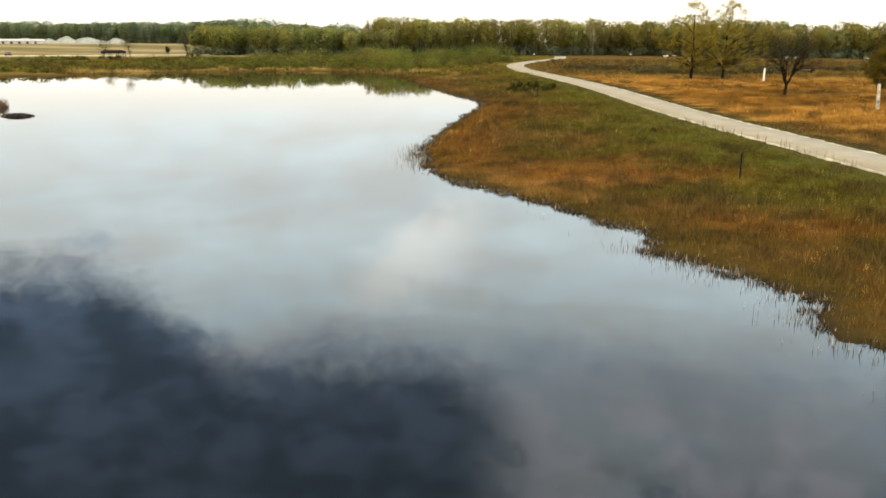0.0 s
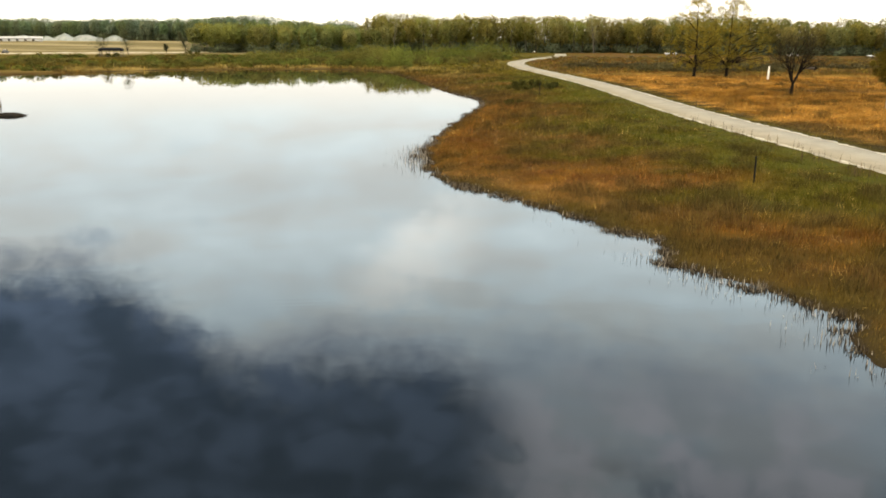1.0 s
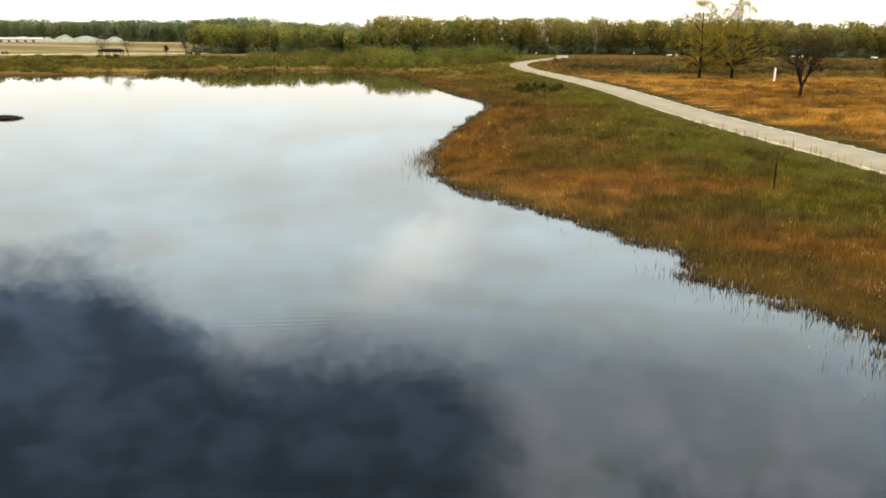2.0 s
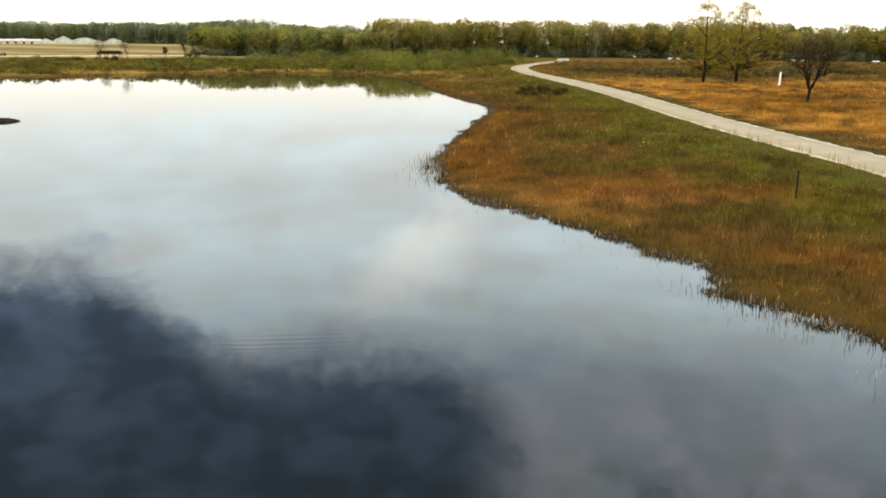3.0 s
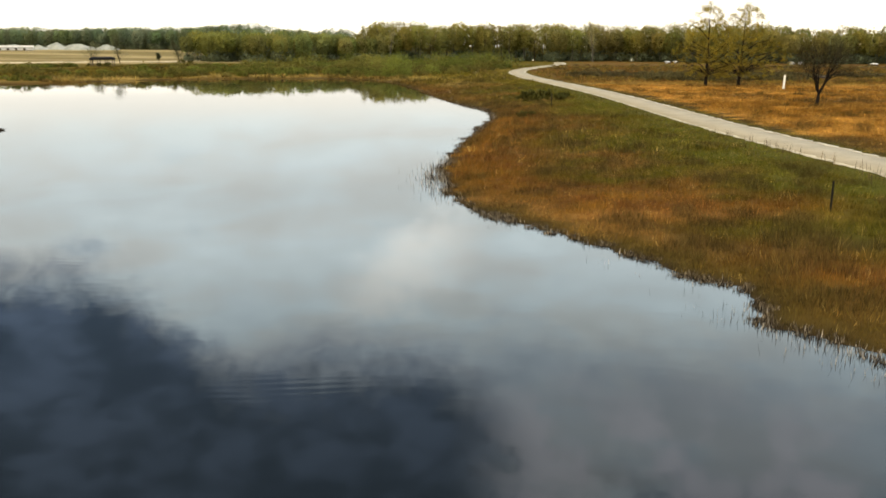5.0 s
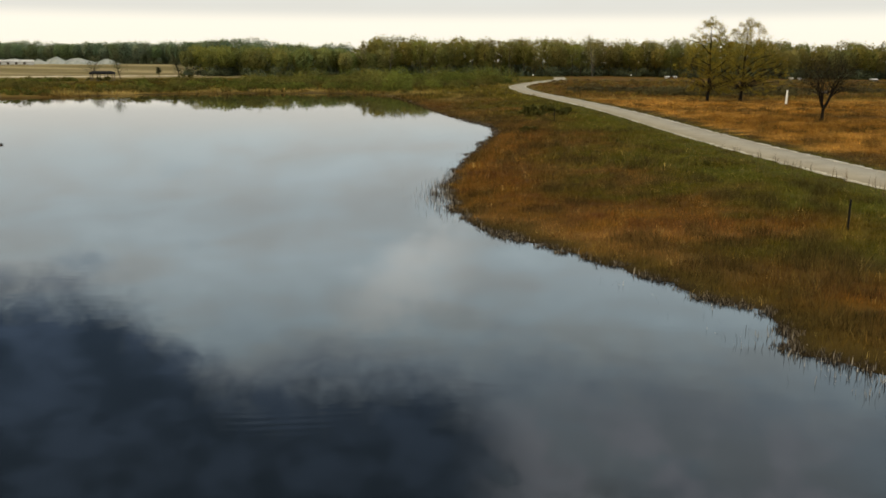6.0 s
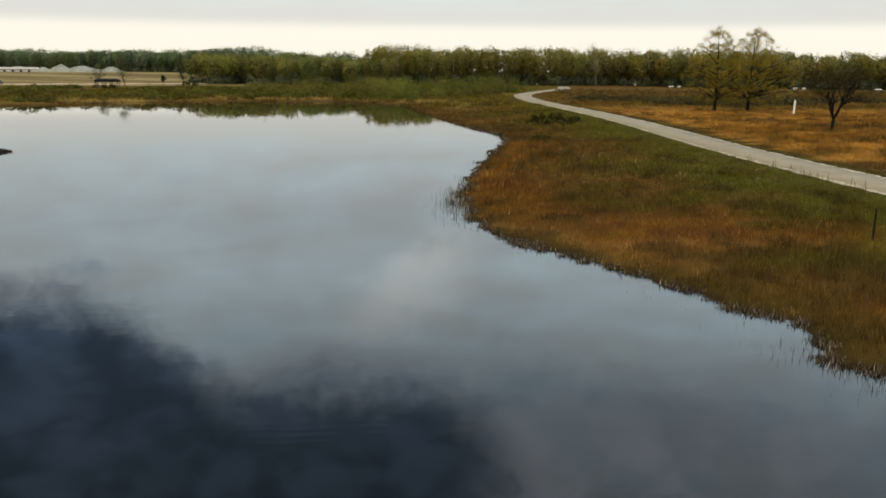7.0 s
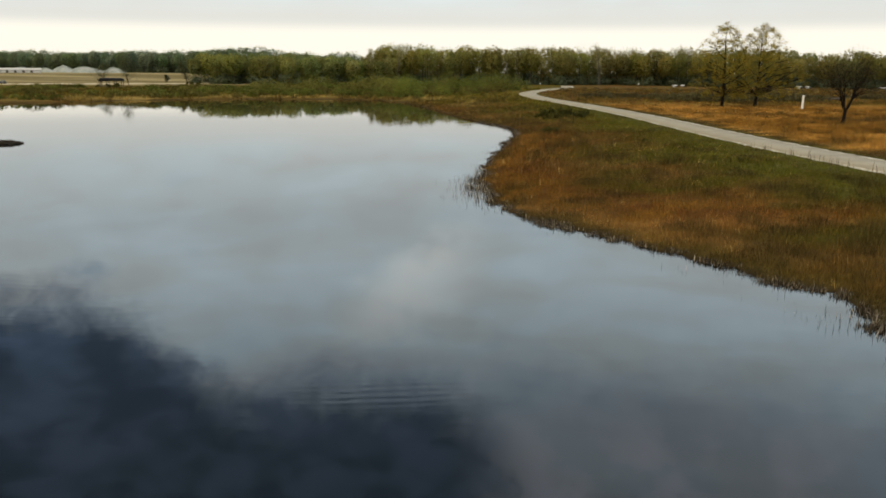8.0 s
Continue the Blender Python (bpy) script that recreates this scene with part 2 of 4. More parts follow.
def vnoise(x, y, seed=0):
    """Smooth value noise, 0 to 1, with cells one unit wide."""
    i, j = np.floor(x), np.floor(y)
    u, v = x - i, y - j
    u, v = u * u * (3 - 2 * u), v * v * (3 - 2 * v)
    a, b = hash2(i, j, seed), hash2(i + 1, j, seed)
    c, d = hash2(i, j + 1, seed), hash2(i + 1, j + 1, seed)
    return (a * (1 - u) + b * u) * (1 - v) + (c * (1 - u) + d * u) * v


def fbm(x, y, seed=0, octaves=4):
    s, k, t = 0.0, 0.5, 0.0
    for o in range(octaves):
        s, t, k = s + k * vnoise(x * 2 ** o, y * 2 ** o, seed + o * 11), t + k, k * 0.5
    return s / t


def smooth(x, a, b):
    t = np.clip((x - a) / (b - a), 0, 1)
    return t * t * (3 - 2 * t)


def chaikin(pts, rounds=2, closed=True):
    p = np.array(pts, float)
    for _ in range(rounds):
        q = np.roll(p, -1, 0) if closed else p[1:]
        r = p if closed else p[:-1]
        mid = np.stack([r * 0.75 + q * 0.25, r * 0.25 + q * 0.75], 1).reshape(-1, 2)
        p = mid if closed else np.vstack([p[:1], mid, p[-1:]])
    return p


def line_distance(x, y, pts, closed=False):
    """Distance to a line of points, and whether each point lies inside it, if it is closed."""
    best, inside = np.full(x.shape, 1e9), np.zeros(x.shape, bool)
    for k in range(len(pts) if closed else len(pts) - 1):
        (ax, ay), (bx, by) = pts[k], pts[(k + 1) % len(pts)]
        dx, dy = bx - ax, by - ay
        t = np.clip(((x - ax) * dx + (y - ay) * dy) / (dx * dx + dy * dy + 1e-9), 0, 1)
        best = np.minimum(best, np.hypot(x - ax - t * dx, y - ay - t * dy))
        if closed and ay != by:
            inside ^= ((ay > y) != (by > y)) & (x < (bx - ax) * (y - ay) / (by - ay) + ax)
    return best, inside


# ---- the plan: pond, path, height of the land ----
POND = chaikin([(11.5, 17.0), (11.2, 19.1), (10.3, 19.3), (10.0, 20.2), (10.3, 21.4), (11.1, 22.6), (11.0, 23.3), (10.3, 23.4), (9.9, 24.2), (9.1, 25.7),
                (8.2, 27.2), (6.8, 28.4), (6.6, 29.2), (7.2, 31.4), (6.5, 32.5), (5.2, 34.2), (3.9, 36.7), (2.9, 38.1), (1.6, 40.1), (0.0, 41.8),
                (-1.3, 43.7), (-3.0, 46.5), (-4.0, 50.8), (-4.6, 57.0), (-4.6, 65.0),
                (-4.2, 74.0), (-3.0, 88.0), (-2.2, 99.0), (-3.8, 110.0), (-6.5, 117.0), (-10.5, 128.0), (-18.0, 160.0),
                (-26.0, 188.0), (-36.0, 202.0), (-60.0, 198.0), (-77.0, 189.0), (-85.0, 178.0), (-92.0, 166.0), (-101.0, 155.0),
                (-150.0, 130.0), (-140.0, 50.0), (-90.0, -30.0), (-20.0, -60.0), (16.0, -40.0), (12.0, -10.0)])
TRAIL = chaikin([(70, -60), (40, -8), (28.5, 20), (24.9, 36), (22.7, 46), (21.2, 55), (19.8, 65), (18.4, 75), (17.2, 87), (16.3, 98), (14.8, 117),
                 (12.2, 139), (8.2, 165), (3.9, 190), (1.2, 215), (0.6, 238), (3.5, 262), (8.5, 288), (14.5, 314), (18, 335), (19, 370)], 2, False)


def shore(x, y):
    """Metres from the water's edge, landwards positive."""
    d, inside = line_distance(x, y, POND, True)
    d = np.where(inside, -d, d)
    far = smooth(y, 90, 180) + smooth(-x, 30, 80)
    ragged = (fbm(x * 0.45, y * 0.45, 5, 3) - 0.5) * 0.8 + (vnoise(x * 1.9, y * 1.9, 9) - 0.5) * 0.7
    isle = 3.0 - np.hypot((x + 58.2) / 1.1, (y - 88) / 0.8) + (vnoise(x * 0.8, y * 0.8, 3) - 0.5) * 1.5
    return np.maximum(d - 0.04 + ragged * (0.6 + 0.4 * smooth(y, 28, 36) + far * 0.8), isle)


def trail_distance(x, y):
    return line_distance(x, y, TRAIL)[0]


def land(x, y, d=None, p=None):
    d = shore(x, y) if d is None else d
    p = trail_distance(x, y) if p is None else p
    bumps = (fbm(x * 0.16, y * 0.16, 2, 3) - 0.5) * 0.35 + (vnoise(x * 1.3, y * 1.3, 4) - 0.5) * 0.10
    up = 0.05 + 0.8 * (1 - np.exp(-np.maximum(d, 0) / 9)) + bumps * smooth(d, 0.3, 4) * smooth(p, 2.2, 5)
    rise = 3.4 * smooth(np.hypot(x, y), 380, 560) * smooth(-x, 60, 200)
    return np.where(d > 0, up + rise, np.maximum(0.05 + d * 0.6, -1.2))


# ---- colours of the land ----
C = {k: np.array(v) for k, v in dict(green=(0.088, 0.073, 0.009), lush=(0.1, 0.099, 0.0128), orange=(0.2288, 0.1074, 0.0158), rust=(0.1672, 0.0651, 0.015),
                                     straw=(0.3696, 0.2552, 0.0792), mud=(0.04, 0.03, 0.02), olive=(0.108, 0.079, 0.012), brown=(0.11, 0.0598, 0.0167),
                                     umber=(0.0616, 0.044, 0.0141), gold=(0.52, 0.275, 0.06), sand=(0.3872, 0.3388, 0.2112)).items()}


def blend(a, b, f):
    return a + (b - a) * np.asarray(f)[..., None]


def land_colour(x, y, d=None, p=None):
    d = shore(x, y) if d is None else d
    p = trail_distance(x, y) if p is None else p
    tx = np.interp(y, TRAIL[:, 1], TRAIL[:, 0])
    right = smooth(x - tx, 1.5, 4)
    a, b, c = fbm(x * 0.07, y * 0.11, 21, 3), fbm(x * 0.16, y * 0.24, 22, 3), fbm(x * 0.6, y * 0.8, 23, 3)
    tip = (1 - smooth(d + (c - 0.5) * 4, 2.5, 8)) * smooth(y, 44, 54) * (1 - smooth(y, 88, 108))
    band = np.exp(-((y - 45.0 + 0.15 * x) / 2.4) ** 2) * smooth(x, 0, 4) * (1 - smooth(x, 13, 17))
    patch = np.exp(-((x - 10.2) / 2.8) ** 2 - ((y - 33.0) / 2.8) ** 2) + 0.8 * np.exp(-((x - 14.5) / 2.5) ** 2 - ((y - 31.0) / 2.5) ** 2)
    dry = np.clip(0.95 * tip + (band + patch) * smooth(c * 0.5 + b * 0.5, 0.25, 0.5) + 0.55 * smooth(a * 0.3 + b * 0.5 + c * 0.2, 0.54, 0.68), 0, 1)
    bank = blend(C["green"], C["brown"], smooth(c * 0.5 + b * 0.5, 0.40, 0.62) * 0.85)
    bank = blend(bank, C["umber"], smooth(fbm(x * 0.35, y * 0.6, 27, 3), 0.58, 0.74) * 0.6)
    bank = blend(bank, C["brown"], (1 - smooth(d + (c - 0.5) * 5, 2, 8)) * 0.6)
    bank = blend(bank, blend(C["rust"], C["orange"], smooth(c, 0.35, 0.65)), dry * 0.75)
    light = np.exp(-((y - 43.4 + 0.15 * x + (c - 0.5) * 2) / 0.7) ** 2) * smooth(x, 0, 3) * (1 - smooth(x, 12, 16))
    light = light + 0.8 * np.exp(-((d - 1.8 + (c - 0.5) * 3) / 0.8) ** 2) * smooth(y, 34, 38) * (1 - smooth(y, 46, 50)) + 0.6 * smooth(fbm(x * 0.5, y * 0.9, 35, 2), 0.68, 0.8) * smooth(y, 45, 60)
    bank = blend(bank, C["orange"] * 1.15 + 0.02, np.clip(light, 0, 1) * 0.75)
    bank = blend(bank, C["olive"], (1 - smooth(d, 0.5, 3)) * (1 - smooth(y, 40, 52)) * 0.35)
    bank = blend(bank, C["green"], np.exp(-((y - 38.6 - 0.05 * x) / 1.5) ** 2) * smooth(x, 6, 9) * 0.75)
    bank = blend(bank, blend(C["green"], C["lush"], smooth(c, 0.3, 0.7)), 1 - smooth(p + (b - 0.5) * 8, 5.0, 15.0))
    field = blend(C["orange"], C["gold"], smooth(c * 0.5 + b * 0.5, 0.36, 0.66) * 0.8)
    field = blend(field, C["brown"], smooth(fbm(x * 0.05, y * 0.16, 29, 3), 0.50, 0.66) * 0.6)
    field = blend(field, C["brown"], np.exp(-((y - 117 - 0.06 * (x - 40)) / 3.0) ** 2) * smooth(x, 32, 37) * 0.9)
    field = blend(field, blend(C["umber"], C["green"], smooth(c, 0.4, 0.6)), 1 - smooth(p + (c - 0.5) * 4, 2.6, 6.0))
    field = blend(field, C["umber"], (1 - smooth(y + (b - 0.5) * 30, 56, 76)) * 0.7)
    field = blend(field, blend(C["brown"], C["olive"], smooth(c * 0.5 + b * 0.5, 0.45, 0.65)) * 1.35, smooth(y + (b - 0.5) * 12, 164, 176))
    field = blend(field, C["straw"] * 0.55 + C["olive"] * 0.5, np.exp(-((y - 165.5 + 0.04 * (x - 40)) / 3.5) ** 2) * 0.75)
    out = blend(bank, field, right)
    out = blend(out, blend(C["olive"], C["green"], smooth(b, 0.4, 0.6)) * 1.25, smooth(y, 150, 185) * (1 - right))
    out = blend(out, C["straw"], np.exp(-((d - 7) / 5.0) ** 2) * smooth(fbm(x * 0.06, y * 0.06, 37, 2), 0.4, 0.55) * smooth(y, 150, 175) * 0.6)
    out = blend(out, C["brown"], (1 - smooth(d, 2.0, 5.0)) * smooth(y, 110, 150) * 0.6)
    out = blend(out, C["orange"], smooth(-x, 70, 95) * smooth(b, 0.4, 0.6) * smooth(y, 160, 175) * 0.18)
    out = blend(out, C["straw"] * 1.2, np.exp(-((x + 84) / 5.0) ** 2 - ((y - 186) / 4.0) ** 2) * 0.9)
    out = blend(out, C["straw"], np.exp(-((x + 6) / 6.0) ** 2 - ((y - 258) / 14.0) ** 2) * 0.6)
    streak = smooth(fbm(x * 0.012, y * 0.05, 33, 3), 0.42, 0.58)
    out = blend(out, blend(np.array([0.23, 0.185, 0.08]), C["sand"] * np.array([1.12, 1.02, 0.85]), streak), smooth(y - 0.35 * x, 345, 360) * smooth(-x, 60, 110) * 0.9)
    out = blend(out, C["umber"], (1 - smooth(d + (c - 0.5) * 0.8, 0.1, 0.9)) * 0.8)
    return blend(out, C["mud"], 1 - smooth(d, -0.15, 0.2))


def axis(lo, fine_lo, fine_hi, hi, step, grow):
    mid = list(np.arange(fine_lo, fine_hi + step / 2, step))
    up, s = [], step
    while (up[-1] if up else fine_hi) < hi:
        s *= grow
        up.append((up[-1] if up else fine_hi) + s)
    down, s = [], step
    while (down[-1] if down else fine_lo) > lo:
        s *= grow
        down.append((down[-1] if down else fine_lo) - s)
    return np.array(down[::-1] + mid + up)


def ground():
    gx, gy = axis(-2600, -8, 30, 2600, 0.38, 1.035), axis(-2000, 12, 110, 3200, 0.38, 1.03)
    X, Y = np.meshgrid(gx, gy)
    x, y = X.ravel(), Y.ravel()
    d, p = shore(x, y), trail_distance(x, y)
    v = np.column_stack([x, y, land(x, y, d, p)])
    nx, ny = len(gx), len(gy)
    i = (np.arange(ny - 1)[:, None] * nx + np.arange(nx - 1)).ravel()
    f = np.column_stack([i, i + 1, i + nx + 1, i + nx])
    me = fast_mesh("ground", v, f, [GROUND], land_colour(x, y, d, p) * 0.8, smooth=True)
    tagged(new("ground", me), "flat marshy ground of brown and green grass", "ground", kind="structure")


def water():
    bm = bmesh.new()
    bmesh.ops.create_grid(bm, x_segments=4, y_segments=4, size=0.5, matrix=pose(-72, 76, 0) @ Matrix.Diagonal((200, 300, 1, 1)))
    tagged(part("water", bm, WATER), "still dark pond water that mirrors the clouds", "water", kind="structure")


def ribbon(name, offset, width, thick, mat, label, lift, wobble=0.0, pts=TRAIL):
    """A strip along the trail, a slab with sides."""
    t = np.gradient(pts, axis=0)
    t /= np.linalg.norm(t, axis=1)[:, None]
    steps = np.linspace(0, len(pts) - 1, 900)
    k = np.arange(len(pts))
    P = np.column_stack([np.interp(steps, k, pts[:, j]) for j in (0, 1)])
    N = np.column_stack([np.interp(steps, k, t[:, 1]), -np.interp(steps, k, t[:, 0])])
    w1 = offset - width / 2 + wobble * (vnoise(steps * 5.3, steps * 0, 3) - 0.5)
    w2 = offset + width / 2 + wobble * (vnoise(steps * 4.1, steps * 0, 8) - 0.5)
    A, B = P + N * w1[:, None], P + N * w2[:, None]
    M = P + N * offset
    z = land(M[:, 0], M[:, 1]) + lift
    crown = np.full(len(P), 0.0)
    rows = [np.column_stack([A, z - thick]), np.column_stack([A, z]), np.column_stack([(A + B) / 2, z + crown + 0.01]), np.column_stack([B, z]), np.column_stack([B, z - thick])]
    v = np.vstack(rows)
    n = len(P)
    i = np.arange(n - 1)
    f = np.vstack([np.column_stack([i + r * n, i + (r + 1) * n, i + (r + 1) * n + 1, i + r * n + 1]) for r in range(4)])
    tagged(new(name, fast_mesh(name, v, f, [mat], smooth=True)), label, "path", kind="structure")


# ---- plants ----
def blades(x, y, z, height, width, lean, colour, rng, sections=1):
    """Bent, tapering blades; one triangle each, or three with two sections."""
    n = len(x)
    turn, tip = rng.uniform(0, 2 * np.pi, n), rng.uniform(0, 2 * np.pi, n)
    sx, sy = np.cos(turn) * width / 2, np.sin(turn) * width / 2
    lx, ly = np.cos(tip) * lean * height, np.sin(tip) * lean * height
    a, b = np.column_stack([x - sx, y - sy, z]), np.column_stack([x + sx, y + sy, z])
    top = np.column_stack([x + lx, y + ly, z + height])
    if sections == 1:
        v = np.stack([a, b, top], 1).reshape(-1, 3)
        f = np.arange(3 * n).reshape(-1, 3)
        return v, f, np.repeat(colour, 3, 0)
    m = np.column_stack([lx * 0.3, ly * 0.3, height * 0.55])
    c, d = a * 0.85 + b * 0.15 + m, a * 0.15 + b * 0.85 + m
    v = np.stack([a, b, d, c, top], 1).reshape(-1, 3)
    o = np.arange(n)[:, None] * 5
    f = np.vstack([o + [0, 1, 2], o + [0, 2, 3], o + [3, 2, 4]])
    return v, f, np.repeat(colour, 5, 0)


def joined(name, pieces, mat, label, category):
    v, f, c, base = [], [], [], 0
    for pv, pf, pc in pieces:
        v.append(pv), f.append(pf + base), c.append(pc)
        base += len(pv)
    me = fast_mesh(name, np.vstack(v), np.vstack(f), [mat], np.vstack(c))
    return tagged(new(name, me), label, category, kind="stuff")


def scatter(rng, x0, x1, y0, y1, per):
    n = int((x1 - x0) * (y1 - y0) * per)
    x, y = rng.uniform(x0, x1, n), rng.uniform(y0, y1, n)
    keep = (x < 0.47 * y + 9) & (x > -0.72 * y - 12)
    return x[keep], y[keep]


def meadow():
    rng = np.random.default_rng(4)
    pieces = []
    # x0, x1, y0, y1, tufts a square metre, blades a tuft, height, width
    for x0, x1, y0, y1, per, k, h, wide in ((-7, 36, 14, 60, 36, 7, 0.26, 0.016), (-7, 55, 60, 115, 12, 6, 0.34, 0.03), (-45, 95, 115, 185, 4.2, 6, 0.28, 0.07),
                                            (-120, 130, 170, 300, 0.5, 7, 0.5, 0.2)):
        x, y = scatter(rng, x0, x1, y0, y1, per)
        d, p = shore(x, y), trail_distance(x, y)
        keep = (d > -0.02) & (p > 2.25 + rng.uniform(0, 0.5, len(x))) & ((vnoise(x * 1.7, y * 1.7, 31) > 0.2) | (d < 0.8))
        x, y, d, p = x[keep], y[keep], d[keep], p[keep]
        col = land_colour(x, y, d, p)
        tall = 0.45 + 0.75 * fbm(x * 0.25, y * 0.25, 41, 3) + 0.25 * (1 - smooth(d, 1, 7)) * smooth(y, 46, 55)
        tall *= (0.4 + 0.6 * smooth(p, 2.5, 8)) * (0.6 + 0.4 * smooth(d, 0.1, 1.6))
        col = blend(col, C["straw"], (rng.random(len(x)) < 0.06) * 0.6)
        clump = smooth(vnoise(x * 0.85, y * 0.6, 91), 0.55, 0.72) * smooth(vnoise(x * 0.15, y * 0.15, 92), 0.3, 0.55)
        col = blend(col, C["umber"], clump * 0.75)
        even = smooth(y, 60, 115)
        col = col * (rng.lognormal(0.02, 0.37 - 0.2 * even, len(x)) * (0.62 + 0.8 * fbm(x * 0.4, y * 0.22, 47, 3)))[:, None]
        tall = tall * rng.lognormal(0, 0.2, len(x)) * (1 + 0.5 * clump)
        tall = tall * (0.75 + 0.25 * smooth(d, 0.0, 1.2))
        x, y, tall, col = (np.repeat(q, k, 0) for q in (x, y, tall, col))
        n = len(x)
        spread = 0.12 + wide * 1.5
        x, y = x + rng.normal(0, spread, n), y + rng.normal(0, spread, n)
        z = land(x, y) - 0.03
        col = col * rng.uniform(0.75, 1.3, (n, 1)) * rng.uniform(0.93, 1.07, (n, 3))
        pieces.append(blades(x, y, z, h * tall * rng.uniform(0.5, 1.5, n), wide * rng.uniform(0.6, 1.4, n), rng.uniform(0.1, 0.7, n), col, rng))
    joined("marsh_grass", pieces, GRASS, "dry russet and green marsh grass in tufts", "grass")


def reeds():
    """Single pale and dark stems in the shallows, and clotted drift along the edge."""
    rng = np.random.default_rng(8)
    n = 150000
    x, y = rng.uniform(-9, 13, n), rng.uniform(14, 100, n)
    d = shore(x, y)
    thick = vnoise(x * 0.4, y * 0.4, 51) * 0.5 + vnoise(x * 1.7, y * 1.7, 52) * 0.5
    tip = np.exp(-((x + 5.2) ** 2 / 3 + (y - 54) ** 2 / 70))
    close = 1 - smooth(y, 26, 36)
    reach = 0.6 + 0.75 * tip + 0.6 * close
    chance = np.exp(-(np.maximum(-d, 0) / reach) ** 1.5) * smooth(thick, 0.38, 0.62) * (0.4 + 0.5 * close + 0.8 * tip)
    keep = (d > -2.2) & (d < 0.1) & (rng.random(n) < chance)
    x, y = x[keep], y[keep]
    for cx, cy, r, k in ((2.6, 35.4, 0.22, 9), (-6.6, 50.6, 0.3, 8), (-7.0, 57.0, 0.3, 4), (4.6, 32.4, 0.5, 5), (-6.2, 53.5, 0.5, 8), (9.5, 23.6, 0.35, 9), (5.4, 30.4, 0.5, 5), (3.6, 33.6, 0.6, 5)):
        x, y = np.append(x, rng.normal(cx, r, k)), np.append(y, rng.normal(cy, r * 1.5, k))
    n = len(x)
    pale = (rng.random(n) < 0.5)[:, None]
    col = np.where(pale, [0.36, 0.31, 0.25], [0.035, 0.026, 0.018]) * rng.uniform(0.6, 1.3, (n, 1))
    bed = np.minimum(land(x, y), 0) - 0.05
    stand = rng.uniform(0.05, 0.3, n) * (1 + 0.5 * np.exp(-((x + 5.2) ** 2 / 3 + (y - 54) ** 2 / 70)))
    pieces = [blades(x, y, bed, stand - bed, rng.uniform(0.026, 0.046, n), rng.uniform(0, 0.22, n), col, rng, 2)]
    joined("dead_reeds", pieces, REED, "pale and dark dead reed stems standing in the shallow water", "reeds")
    # low matted tussocks and drift along the edge
    n = 100000
    x, y = rng.uniform(-8, 13, n), rng.uniform(14, 118, n)
    d = shore(x, y)
    keep = (d > -0.5) & (d < 0.2) & (vnoise(x * 1.9, y * 1.9, 61) > 0.44 - 0.45 * d)
    x, y = np.repeat(x[keep], 9), np.repeat(y[keep], 9)
    n = len(x)
    x, y = x + rng.normal(0, 0.09, n), y + rng.normal(0, 0.09, n)
    col = blend(np.tile([0.03, 0.021, 0.013], (n, 1)), np.array([0.32, 0.26, 0.18]), (rng.random(n) ** 3))
    joined("shore_tussocks", [blades(x, y, np.maximum(land(x, y), 0) - 0.02, rng.uniform(0.04, 0.22, n), rng.uniform(0.02, 0.04, n), rng.uniform(0.1, 0.6, n), col, rng)],
           REED, "matted dark tussocks and pale drift at the water's edge", "tussocks")


def leaf_cloud(centres, sizes, per, leaf, colour, rng, squash=0.8, heart=None):
    """Small leaf triangles round the centres; the colour of each varies. They face outwards from the clump and from the crown's heart."""
    n = len(centres) * per
    q = rng.normal(0, 1, (n, 3))
    q *= (rng.random(n) ** 0.45 / np.linalg.norm(q, axis=1))[:, None]
    q[:, 2] *= squash
    c = np.repeat(centres, per, 0) + q * np.repeat(sizes, per)[:, None]
    a, b = rng.normal(0, 1, (n, 3)), rng.normal(0, 1, (n, 3))
    s = leaf * rng.uniform(0.5, 1.4, n)[:, None]
    a, b = a / np.linalg.norm(a, axis=1)[:, None] * s, b / np.linalg.norm(b, axis=1)[:, None] * s
    v = np.stack([c + a * 0.6, c - a * 0.5 + b * 0.4, c - a * 0.2 - b * 0.55], 1).reshape(-1, 3)
    col = np.repeat(colour, per, 0) * rng.uniform(0.88, 1.12, (n, 1))
    face = q + rng.normal(0, 0.15, (n, 3))
    if heart is not None:
        out = c - np.repeat(heart, per, 0)
        face = face * 0.4 + out / (np.linalg.norm(out, axis=1)[:, None] + 1e-6)
    face /= np.linalg.norm(face, axis=1)[:, None] + 1e-6
    return v, np.arange(3 * n).reshape(-1, 3), np.repeat(col, 3, 0), np.repeat(face, 3, 0)


def tubes(segments, sides=6):
    """Tapered round limbs from (start, end, radius, radius)."""
    a, b = np.array([s[0] for s in segments]), np.array([s[1] for s in segments])
    ra, rb = np.array([s[2] for s in segments]), np.array([s[3] for s in segments])
    t = b - a
    t /= np.linalg.norm(t, axis=1)[:, None] + 1e-9
    ref = np.where(np.abs(t[:, 2:]) > 0.9, [[1.0, 0, 0]], [[0, 0, 1.0]])
    u = np.cross(t, ref)
    u /= np.linalg.norm(u, axis=1)[:, None]
    w2 = np.cross(t, u)
    th = np.arange(sides) * 2 * np.pi / sides
    ring = np.cos(th)[None, :, None] * u[:, None] + np.sin(th)[None, :, None] * w2[:, None]
    v = np.concatenate([a[:, None] + ring * ra[:, None, None], b[:, None] + ring * rb[:, None, None]], 1).reshape(-1, 3)
    o = np.arange(len(a))[:, None] * 2 * sides
    f = np.vstack([o + [i, (i + 1) % sides, sides + (i + 1) % sides, sides + i] for i in range(sides)])
    return v, f


